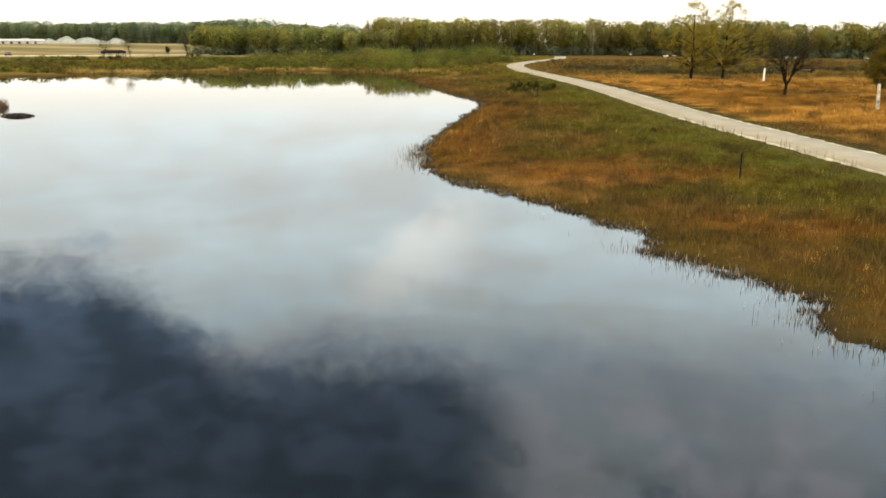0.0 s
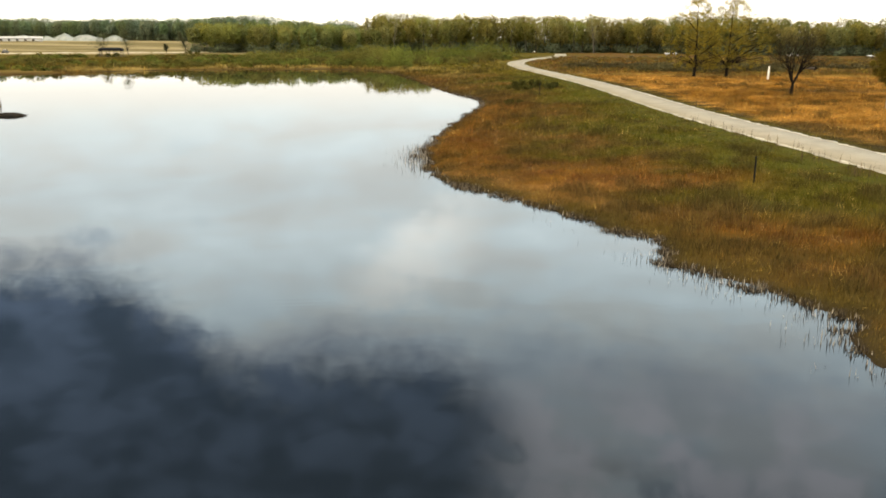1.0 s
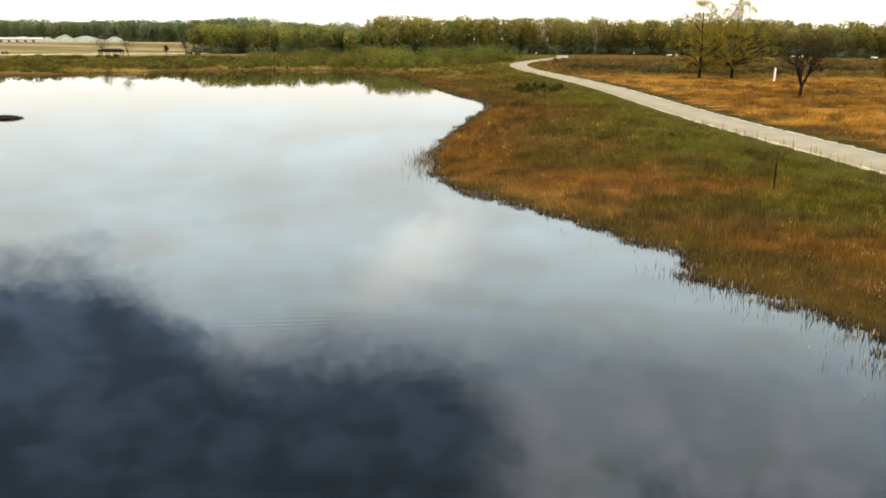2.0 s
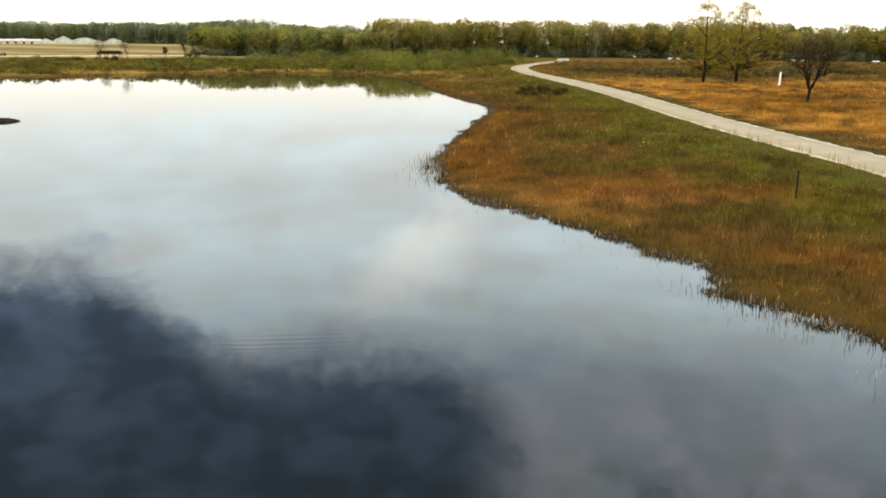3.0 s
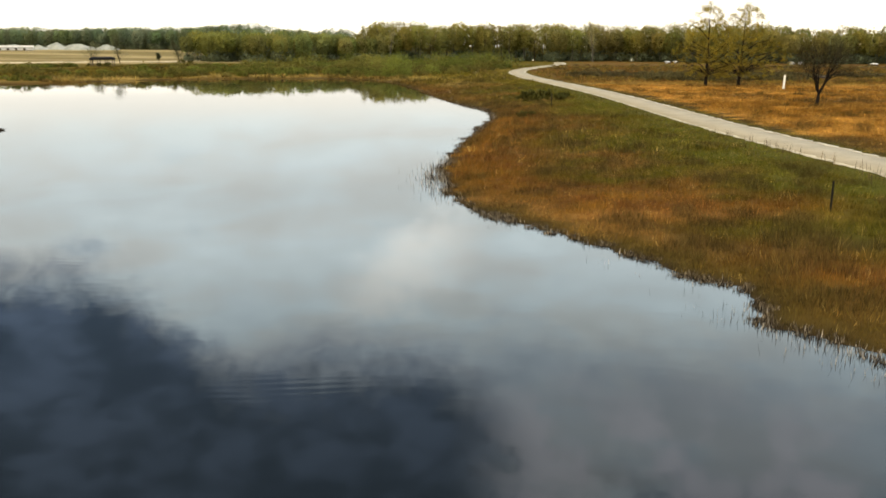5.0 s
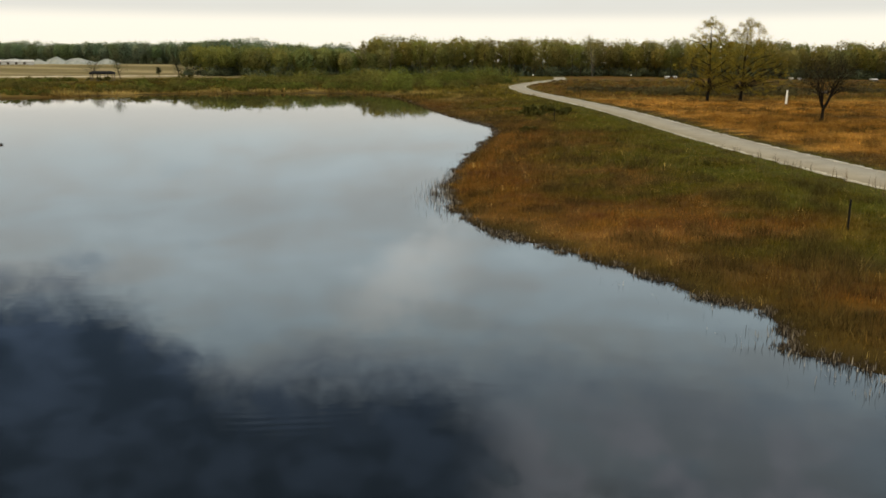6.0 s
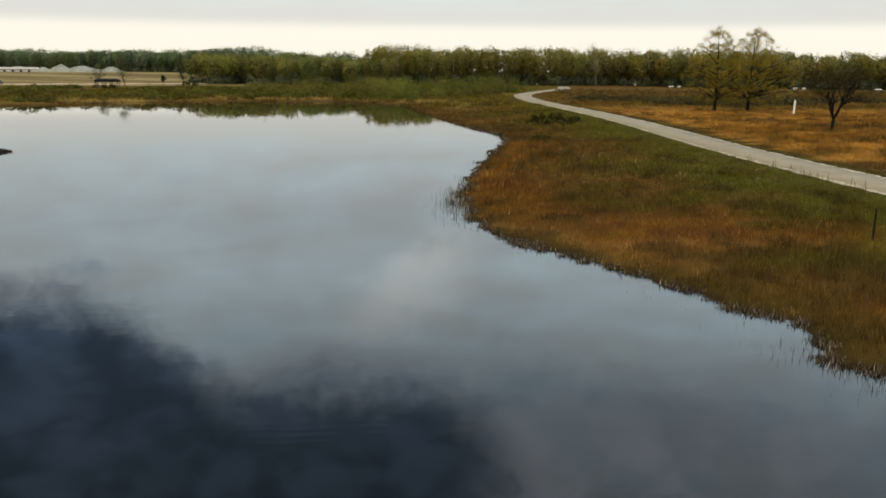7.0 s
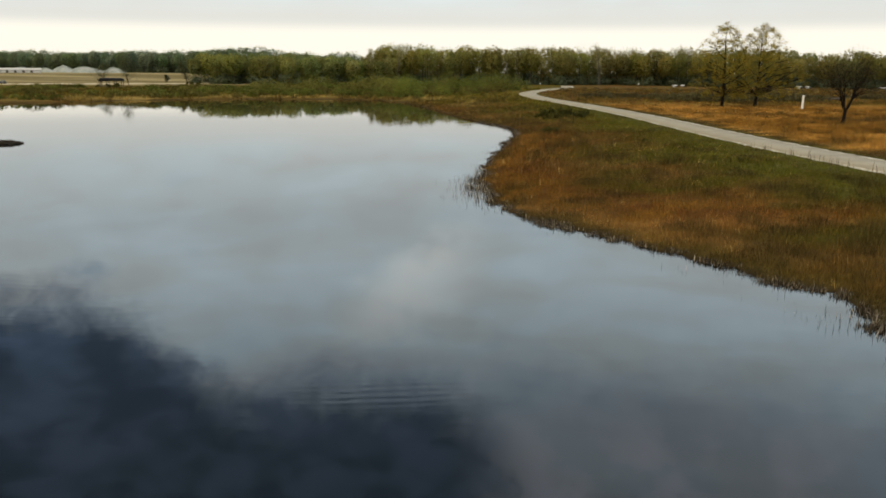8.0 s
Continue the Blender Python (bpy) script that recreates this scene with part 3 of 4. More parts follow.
def limbs(rng, start, aim, length, radius, depth, spread, out, tips, wander=0.25):
    """A limb in bent pieces that forks into thinner ones."""
    p, d = np.array(start, float), np.array(aim, float) / np.linalg.norm(aim)
    k = 4 if depth > 1 else 3
    for i in range(k):
        d = d + rng.normal(0, wander * 0.5, 3) + np.array([0, 0, 0.05])
        d /= np.linalg.norm(d)
        q = p + d * length / k
        r0, r1 = radius * (1 - 0.55 * i / k), radius * (1 - 0.55 * (i + 1) / k)
        out.append((p, q, r0, r1))
        if depth > 0 and i >= 1:
            for _ in range(2 if depth > 1 else 1):
                s = rng.normal(0, 1, 3)
                s -= s.dot(d) * d
                s /= np.linalg.norm(s)
                limbs(rng, q, d * (1 - spread) + s * spread + np.array([0, 0, 0.1]), length * rng.uniform(0.5, 0.72), r1 * 0.6, depth - 1, spread, out, tips, wander)
        p = q
    tips.append(p)


def tree(at, height, crown, seed, label, leaf_col, fork=0.3, spread=0.5, leaves=26, leaf=0.28, lean=(0, 0), girth=0.022, low=0.25, first=7, split=0, fluff=0.085, bark=BARK, airy=0.5, taper=0.3):
    """A tree with a bent trunk, forking limbs and a crown of single leaves."""
    rng = np.random.default_rng(seed)
    root = thing("tree", at, label, "tree")
    out, tips = [], []
    p, d = np.array([0.0, 0, -0.15]), np.array([lean[0], lean[1], 1.0])
    n, r = 9, height * girth
    out.append((np.array([0, 0, -0.25]), np.array([0, 0, 0.35]), r * 1.6, r * 1.1))
    for i in range(split):
        # a few strong limbs from one low fork
        if i == 0:
            q = np.array([0.12, 0, height * 0.23])
            out.append((p, q, r * 1.08, r * 0.9))
        a = 2 * np.pi * i / split + rng.normal(0, 0.25)
        limbs(rng, q, (math.cos(a) * 0.62 - 0.12, math.sin(a) * 0.6, rng.uniform(0.7, 1.3)), height * rng.uniform(0.45, 0.62), r * 0.6, 3, spread, out, tips, 0.2)
    for i in range(0 if split else n):
        d = d + rng.normal(0, 0.07, 3)
        d = d / np.linalg.norm(d) * height * 0.92 / n
        q = p + d
        f = (i + 1) / n
        out.append((p, q, r * (1.08 - 0.95 * i / n), r * (1.08 - 0.95 * f)))
        if f >= low:
            for _ in range(first):
                a = rng.uniform(0, 2 * np.pi)
                reach = crown * (0.6 + 0.45 * math.sin(math.pi * min(1, (f - low + 0.16) / (1.1 - low)))) * rng.uniform(0.55, 1.0) * (1 - taper * min(1.0, max(0.0, f - 0.5) / 0.25))
                limbs(rng, p + (q - p) * rng.random(), (math.cos(a) * (1 - fork), math.sin(a) * (1 - fork), fork + 0.5 * f), reach,
                      r * (0.38 - 0.3 * f), 1, spread, out, tips)
        p = q
    if not split:
        tips.append(p)
    v, fc = tubes(out, 6)
    part("trunk", fast_mesh("trunk", v, fc, [bark], smooth=True), None, root, "dark furrowed bark" if bark == BARK else "grey bark")
    tips = np.array(tips)
    if leaves:
        col = np.tile(leaf_col, (len(tips), 1)) * rng.uniform(0.75, 1.25, (len(tips), 1))
        v, fc, c, nn = leaf_cloud(tips, np.full(len(tips), height * fluff), leaves, leaf, col, rng, heart=np.tile([0, 0, height * 0.4], (len(tips), 1)))
        high = v.reshape(-1, 9)[:, 2] / height
        keep = (rng.random(len(high)) > airy * (0.55 + 0.45 * smooth(high, 0.5, 0.75))) & (high > 0.12)
        v, c, nn = (q.reshape(-1, 9)[keep].reshape(-1, 3) for q in (v, c, nn))
        fc = np.arange(len(v)).reshape(-1, 3)
        part("crown", fast_mesh("crown", v, fc, [LEAF], c, normals=nn), None, root)
    return root


def broad_tree(at, height, outline, seed, label, leaf_col, leaves=60, leaf=0.13, count=420, girth=0.019):
    """A tree with a leader and arching limbs that fill an outline, rows of (height, radius), both as shares of the tree's height."""
    rng = np.random.default_rng(seed)
    root = thing("tree", at, label, "tree")
    r = height * girth
    rows = np.array(outline) * height
    # the leader bends a little on its way up
    ts = np.linspace(0, 1, 12)
    bend = np.cumsum(rng.normal(0, 0.1, (12, 2)), 0) * 0.8
    bend -= bend[0]
    spine = np.column_stack([bend, ts * height * 0.95 - 0.2])
    out = [(spine[i], spine[i + 1], r * (1.15 - 1.1 * ts[i]), r * (1.15 - 1.1 * ts[i + 1])) for i in range(11)]
    out.append((np.array([0, 0, -0.3]), np.array([0, 0, 0.4]), r * 1.7, r * 1.15))
    fine_z = np.linspace(rows[0, 0], rows[-1, 0], 200)
    weight = np.interp(fine_z, rows[:, 0], rows[:, 1]) ** 0.6
    z = rng.choice(fine_z, count, p=weight / weight.sum()) + rng.normal(0, 0.1, count)
    a = rng.uniform(0, 2 * np.pi, count)
    lobes = 1 + 0.16 * np.sin(3 * a + rng.uniform(0, 6)) + 0.1 * np.sin(5 * a + z)
    reach = np.interp(z, rows[:, 0], rows[:, 1]) * np.sqrt(rng.uniform(0.06, 1.0, count)) * lobes
    ends = np.column_stack([np.cos(a) * reach, np.sin(a) * reach, z])
    ends[:, :2] += np.column_stack([np.interp(z, spine[:, 2], spine[:, k]) for k in range(2)])
    # a few strong limbs leave the leader low and arch outwards; the rest branch off them
    nodes = [p for p in spine[2:]]
    main = np.argsort(-reach)[: count // 4]
    main = np.sort(rng.choice(main, 26, replace=False))
    for i in [*main, *np.setdiff1d(np.arange(count), main)]:
        e, strong = ends[i], i in main
        if strong:
            z0 = max(height * 0.13, e[2] - reach[i] * rng.uniform(0.3, 0.8))
            s0 = np.array([np.interp(z0, spine[:, 2], spine[:, k]) for k in range(2)] + [z0])
        else:
            near = np.array(nodes)
            away = np.linalg.norm(near - e, axis=1) + 1.5 * np.maximum(0, near[:, 2] - e[2] + 0.2)
            s0 = near[np.argmin(away)]
        far = np.linalg.norm(e - s0)
        mid = (s0 + e) / 2 + rng.normal(0, 0.09 * far, 3) + [0, 0, 0.1 * far]
        thick = 0.03 + 0.011 * far if strong else 0.006 + 0.007 * far
        q1, q2 = s0 * 0.3 + mid * 0.7, mid * 0.45 + e * 0.55
        out += [(s0, q1, thick, thick * 0.75), (q1, q2, thick * 0.75, thick * 0.5), (q2, e, thick * 0.5, 0.006)]
        nodes += [q1, mid, q2] if strong else [q2]
        for _ in range(2):
            out.append((e, e + rng.normal(0, 0.4, 3) + [0, 0, 0.15], 0.007, 0.003))
    v, fc = tubes(out, 5)
    part("trunk", fast_mesh("trunk", v, fc, [BARK], smooth=True), None, root, "dark furrowed bark")
    col = np.tile(leaf_col, (count, 1)) * rng.uniform(0.75, 1.25, (count, 1))
    v, fc, c, nn = leaf_cloud(ends, rng.uniform(0.4, 0.75, count), leaves, leaf, col, rng, heart=np.tile([0, 0, height * 0.4], (count, 1)))
    part("crown", fast_mesh("crown", v, fc, [LEAF], c, normals=nn), None, root)
    return root


def along(line, gap, rng):
    """Points spaced along a line, with the distance run."""
    line = np.array(line, float)
    cum = np.append(0, np.cumsum(np.hypot(*np.diff(line, axis=0).T)))
    u = np.arange(0, cum[-1], gap)
    u = u + rng.normal(0, gap * 0.25, len(u))
    return np.interp(u, cum, line[:, 0]), np.interp(u, cum, line[:, 1]), u


def domes(rng, at, size, per, leaf, colour, low=-0.5, lump=0.22, full=1.0):
    """Rounded, lumpy crowns of loose leaf triangles. at: centres; size: half axes; low: how far down the sphere the leaves reach."""
    n = len(at) * per
    who = np.repeat(np.arange(len(at)), per)
    up = rng.uniform(low, 1.0, n)
    th = rng.uniform(0, 2 * np.pi, n)
    flat = np.sqrt(1 - up * up) ** full
    out = np.column_stack([np.cos(th) * flat, np.sin(th) * flat, up])
    ph = rng.uniform(0, 6.28, (len(at), 4))[who]
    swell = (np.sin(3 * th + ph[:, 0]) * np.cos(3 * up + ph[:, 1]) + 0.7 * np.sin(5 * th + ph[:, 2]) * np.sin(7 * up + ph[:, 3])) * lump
    r = (1 + swell) * rng.uniform(0.4, 1.0, n) ** 0.33
    c = at[who] + out * r[:, None] * size[who]
    a, b = rng.normal(0, 1, (n, 3)), rng.normal(0, 1, (n, 3))
    s = leaf * rng.uniform(0.5, 1.4, n)[:, None]
    a, b = a / np.linalg.norm(a, axis=1)[:, None] * s, b / np.linalg.norm(b, axis=1)[:, None] * s
    v = np.stack([c + a * 0.6, c - a * 0.5 + b * 0.4, c - a * 0.2 - b * 0.55], 1).reshape(-1, 3)
    # shade put into the leaf colour: hollows darker, outward lumps lighter
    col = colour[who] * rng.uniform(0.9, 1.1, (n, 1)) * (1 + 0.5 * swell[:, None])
    face = out / size[who] + rng.normal(0, 0.04, (n, 3))
    face /= np.linalg.norm(face, axis=1)[:, None]
    return v, np.repeat(col, 3, 0), np.repeat(face, 3, 0)


def leaf_mass(name, lots, mat, label, category):
    v, c, nn = (np.vstack([q[k] for q in lots]) for k in range(3))
    me = fast_mesh(name, v, np.arange(len(v)).reshape(-1, 3), [mat], c, normals=nn)
    tagged(new(name, me), label, category, kind="stuff")


def woodland():
    """Far belts of trees, with trunks, an understorey and uneven tops."""
    rng = np.random.default_rng(12)
    # leaf colours carry distance haze: paled, and bluest in the first, farthest belt
    belts = (([(-520, 690), (-330, 600), (-219, 530), (-90, 470)], 15.0, 6, (0.27, 0.33, 0.17), 6.5, 0.72),
             ([(-129, 350), (-104, 345), (-70, 362), (-48, 374)], 11.8, 5, (0.35, 0.36, 0.095), 5.0, 0.74),
             ([(-62, 379), (0, 386), (50, 402), (82, 378), (120, 366), (200, 350), (300, 322)], 16.2, 6, (0.37, 0.33, 0.09), 5.6, 0.68))
    wood, lots = [], []
    for line, tall, rows, col, gap, deep in belts:
        for row in range(rows):
            x, y, u = along(line, gap, rng)
            n = len(x)
            x, y = x + rng.normal(0, 1.6, n), y + row * gap * 1.15 + rng.normal(0, 1.6, n)
            z = land(x, y)
            h = tall * rng.uniform(0.82, 1.1, n) * (0.86 + 0.035 * min(row, 4)) * (0.9 + 0.2 * vnoise(u * 0.025, u * 0, 7))
            c = np.array(col) * rng.uniform(0.72, 1.2, (n, 1)) * np.column_stack([rng.uniform(0.88, 1.12, n), np.ones(n), rng.uniform(0.85, 1.3, n)])
            half = h * (deep if row < 2 else 0.95) / 2 * rng.uniform(0.9, 1.05, n)
            wide = h * rng.uniform(0.23, 0.33, n)
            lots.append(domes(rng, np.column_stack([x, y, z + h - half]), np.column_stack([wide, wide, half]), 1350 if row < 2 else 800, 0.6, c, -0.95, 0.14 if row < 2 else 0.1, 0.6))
            for i in range(n):
                if row < 3:
                    lean = rng.normal(0, 0.5)
                    wood.append((np.array([x[i], y[i], z[i] - 0.2]), np.array([x[i] + lean, y[i], z[i] + h[i] * 0.8]), h[i] * 0.014, h[i] * 0.005))
            if row < 5:
                # understorey
                k = 3
                ux, uy = np.repeat(x, k) + rng.normal(0, 2.6, n * k), np.repeat(y, k) + rng.normal(2.5 if row else -1.0, 1.0, n * k)
                uh = rng.uniform(1.0, 3.0, n * k) * (1 + 0.25 * min(row, 2))
                uc = np.array([[0.19, 0.225, 0.135]]) * rng.uniform(0.7, 1.5, (n * k, 1))
                lots.append(domes(rng, np.column_stack([ux, uy, land(ux, uy) + uh * 0.6]), np.column_stack([uh * 0.9, uh * 0.9, uh]), 190, 0.5, uc, -0.6))
    leaf_mass("woodland", lots, FARLEAF, "distant spring woodland in yellow-green young leaf, haze put into its colour", "woodland")
    v, f = tubes(wood, 5)
    tagged(new("woodland_trunks", fast_mesh("woodland_trunks", v, f, [GREYBARK])), "grey-brown trunks of the distant woodland", "tree trunks", kind="stuff")


def thicket():
    """Low shrubs and saplings on the far shore and behind the field."""
    rng = np.random.default_rng(15)
    X, Y, Hh, K = [], [], [], []
    n = 2200
    x, y = rng.uniform(-150, 6, n), rng.uniform(160, 335, n)
    d, p, dens = shore(x, y), trail_distance(x, y), fbm(x * 0.05, y * 0.05, 71, 2)
    near = np.exp(-((x + 38) / 34) ** 2)
    tall = smooth(x, -75, -45) * smooth(y, 188, 215)
    lumpy = smooth(vnoise(x * 0.13, y * 0.09, 74), 0.3, 0.75)
    h = (0.4 + 0.6 * rng.random(n)) * (0.7 + 0.9 * smooth(dens, 0.4, 0.65)) + tall * (0.2 + 0.9 * lumpy * rng.random(n))
    keep = (d > 3.0 + 3 * vnoise(x * 0.2, y * 0.2, 72)) & (p > 5) & (dens > 0.26 + 0.24 * (1 - near)) & ~((x < -84) & (y > 262))
    keep &= x < -16 - 10 * (1 - smooth(y, 185, 215)) + 14 * smooth(y, 215, 250)
    green = np.where((vnoise(x * 0.07, y * 0.07, 73) > 0.55)[:, None], [0.18, 0.195, 0.04], [0.2, 0.175, 0.045])
    X.append(x[keep]), Y.append(y[keep]), Hh.append(h[keep]), K.append(green[keep])
    # taller rounded bushes in drifts behind the cove
    n = 140
    bx, by = rng.uniform(-95, 4, n), rng.uniform(196, 318, n)
    bp, bd = trail_distance(bx, by), shore(bx, by)
    crest = smooth(bx, -92, -50) * (0.75 + 0.25 * smooth(by, 200, 250))
    bh = (1.5 + 3.7 * rng.random(n) ** 1.4) * (0.35 + 0.65 * crest)
    ok = (bd > 4) & (bp > 7) & (vnoise(bx * 0.06, by * 0.04, 75) > 0.26) & ~((bx < -84) & (by > 262)) & (bx < -12 + 12 * smooth(by, 225, 265))
    bx, by, bh = bx[ok], by[ok], bh[ok]
    bz, bw = land(bx, by), bh * rng.uniform(0.75, 1.2, len(bx)) + 0.3
    shade = np.where((vnoise(bx * 0.08, by * 0.08, 76) > 0.5)[:, None], [0.215, 0.235, 0.045], [0.235, 0.212, 0.05]) * rng.uniform(0.6, 1.25, (len(bx), 1))
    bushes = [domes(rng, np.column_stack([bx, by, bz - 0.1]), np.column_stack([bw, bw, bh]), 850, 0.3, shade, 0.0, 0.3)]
    # dark scrub behind the field, and under the two tall trees
    n = 260
    x = rng.uniform(12, 105, n)
    X.append(x), Y.append(rng.normal(207, 5, n) + x * 0.08), Hh.append(rng.uniform(0.3, 0.9, n)), K.append(np.tile([0.12, 0.1, 0.045], (n, 1)))
    n = 260
    x = rng.uniform(12, 135, n)
    X.append(x), Y.append(rng.uniform(206, 320, n) + x * 0.06), Hh.append(rng.uniform(0.2, 0.6, n)), K.append(np.tile([0.2, 0.16, 0.07], (n, 1)))
    n = 80
    X.append(rng.uniform(26, 58, n)), Y.append(rng.uniform(178, 192, n)), Hh.append(rng.uniform(0.8, 2.0, n)), K.append(np.tile([0.15, 0.125, 0.05], (n, 1)))
    x, y, h, col = np.concatenate(X), np.concatenate(Y), np.concatenate(Hh), np.vstack(K)
    n = len(x)
    z = land(x, y)
    wide = h * rng.uniform(0.75, 1.25, n) + 0.5
    tint = col * rng.uniform(0.62, 1.2, (n, 1))
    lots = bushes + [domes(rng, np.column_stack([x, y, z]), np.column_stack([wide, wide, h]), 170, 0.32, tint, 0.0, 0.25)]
    leaf_mass("shrub_thicket", lots, FARLEAF, "olive green willow scrub on the far shore", "shrubs")
    wood = [(np.array([x[i], y[i], z[i] - 0.1]), np.array([x[i] + rng.normal(0, h[i] * 0.2), y[i] + rng.normal(0, h[i] * 0.2), z[i] + h[i] * 0.8]), 0.04, 0.015) for i in range(n) for _ in range(2)]
    v, fc = tubes(wood, 4)
    tagged(new("shrub_stems", fast_mesh("shrub_stems", v, fc, [BARK])), "thin dark stems of the scrub", "shrub stems", kind="stuff")


# ---- built things ----
def zat(x, y):
    return float(land(np.array([float(x)]), np.array([float(y)]))[0])


def low_shrub(x, y, h, seed):
    rng = np.random.default_rng(seed)
    root = thing("low_shrub", (x, y, zat(x, y)), "low dark green shrub in the marsh grass", "shrub", "low shrubs in the grass")
    k = 9
    f, th = rng.random(k), rng.uniform(0, 6.28, k)
    rr = h * 0.9 * (1 - f * 0.6) * rng.random(k) ** 0.5
    mid = np.column_stack([np.cos(th) * rr * 1.4, np.sin(th) * rr, h * (0.15 + 0.7 * f)])
    v, fc, c, nn = leaf_cloud(mid, np.full(k, h * 0.35), 110, 0.09 * max(1.0, 1.7 * h), np.tile([0.125, 0.118, 0.03], (k, 1)), rng, heart=np.tile([0, 0, -0.2], (k, 1)))
    part("foliage", fast_mesh("foliage", v, fc, [LEAF], c, normals=nn), None, root)
    v, fc = tubes([(np.array([0, 0, -0.1]), m * 0.9, 0.02, 0.008) for m in mid], 5)
    part("stems", fast_mesh("stems", v, fc, [BARK]), None, root)


def weeds():
    """Tall dead stalks beside the near stretch of the path."""
    rng = np.random.default_rng(19)
    n = 5200
    x, y = rng.uniform(10, 30, n), rng.uniform(30, 75, n)
    p, d = trail_distance(x, y), shore(x, y)
    tx = np.interp(y, TRAIL[:, 1], TRAIL[:, 0])
    keep = (p > 2.3) & (p < 5.5) & (x < tx) & (vnoise(x * 0.8, y * 0.8, 81) * np.exp(-(p - 2.3) / 2.5) > 0.38)
    x, y = x[keep], y[keep]
    n = len(x)
    x, y = np.append(x, rng.normal(19.4, 0.3, 30)), np.append(y, rng.normal(89.4, 0.4, 30))
    n = len(x)
    col = blend(np.tile([0.05, 0.035, 0.022], (n, 1)), np.array([0.15, 0.10, 0.05]), rng.random(n))
    joined("dead_weeds", [blades(x, y, land(x, y) - 0.05, rng.uniform(0.3, 0.95, n), rng.uniform(0.02, 0.04, n), rng.uniform(0, 0.3, n), col, rng, 2)], REED,
           "tall dark dead weed stalks beside the path", "weeds")


def fence_post(x, y, h, label):
    root = thing("fence_post", (x, y, zat(x, y)), label, "fence post", "posts beside the pond")
    part("shaft", rod(0.05, 0.045, (0, 0, -0.3), (0.01, 0, h), 8), STEEL, root)
    part("cap", rod(0.055, 0.035, (0.01, 0, h - 0.01), (0.01, 0, h + 0.04), 8), STEEL, root)


def marker_post(x, y, h, lean, label, mat=WHITE):
    root = thing("marker_post", (x, y, zat(x, y)), label, "marker post", "white posts in the field")
    part("stake", rod(0.05, 0.045, (0, 0, -0.3), (lean, 0, h), 8), TIMBER, root, "dark wooden stake")
    part("sleeve", rod(0.18, 0.16, (0, 0, 0.15), (lean * 0.9, 0, h * 0.9), 12), mat, root, "white weathered sleeve")


def lodge():
    root = thing("muskrat_lodge", (-47.3, 78.4, 0.0), "dark mound of mud and dead stems in the pond", "lodge")
    rng = np.random.default_rng(3)
    bm = bmesh.new()
    bmesh.ops.create_icosphere(bm, subdivisions=4, radius=1)
    for v in bm.verts:
        r = math.hypot(v.co.x, v.co.y)
        k = 0.25 * (noise.noise(v.co * 2.2) + 0.5 * noise.noise(v.co * 6))
        v.co = Vector((v.co.x * 1.35 * (1 + k), v.co.y * 1.0 * (1 + k), max(-0.2, v.co.z * 0.27 * (1 + k) * (1 - 0.3 * r))))
    part("mound", bm, SOIL, root)
    n = 700
    a, r = rng.uniform(0, 6.28, n), np.sqrt(rng.random(n))
    x, y = np.cos(a) * r * 1.6, np.sin(a) * r * 1.1
    col = blend(np.tile([0.03, 0.025, 0.02], (n, 1)), np.array([0.14, 0.10, 0.06]), rng.random(n) ** 2)
    v, f, c = blades(x, y, 0.22 * (1 - r ** 2), rng.uniform(0.05, 0.2, n), np.full(n, 0.05), rng.uniform(0.3, 2, n), col, rng)
    part("dead_stems", fast_mesh("dead_stems", v, f, [REED], c), None, root)
    # brush on the islet behind it
    n = 5000
    x, y = rng.uniform(-62, -52, n), rng.uniform(84.5, 91.5, n)
    keep = shore(x, y) > -0.1
    x, y = x[keep], y[keep]
    n = len(x)
    col = blend(np.tile([0.13, 0.075, 0.05], (n, 1)), np.array([0.24, 0.17, 0.10]), rng.random(n))
    joined("islet_brush", [blades(x, y, land(x, y) - 0.05, rng.uniform(0.3, 1.1, n), np.full(n, 0.06), rng.uniform(0.1, 0.6, n), col, rng)], REED,
           "russet brush on a small islet", "brush")


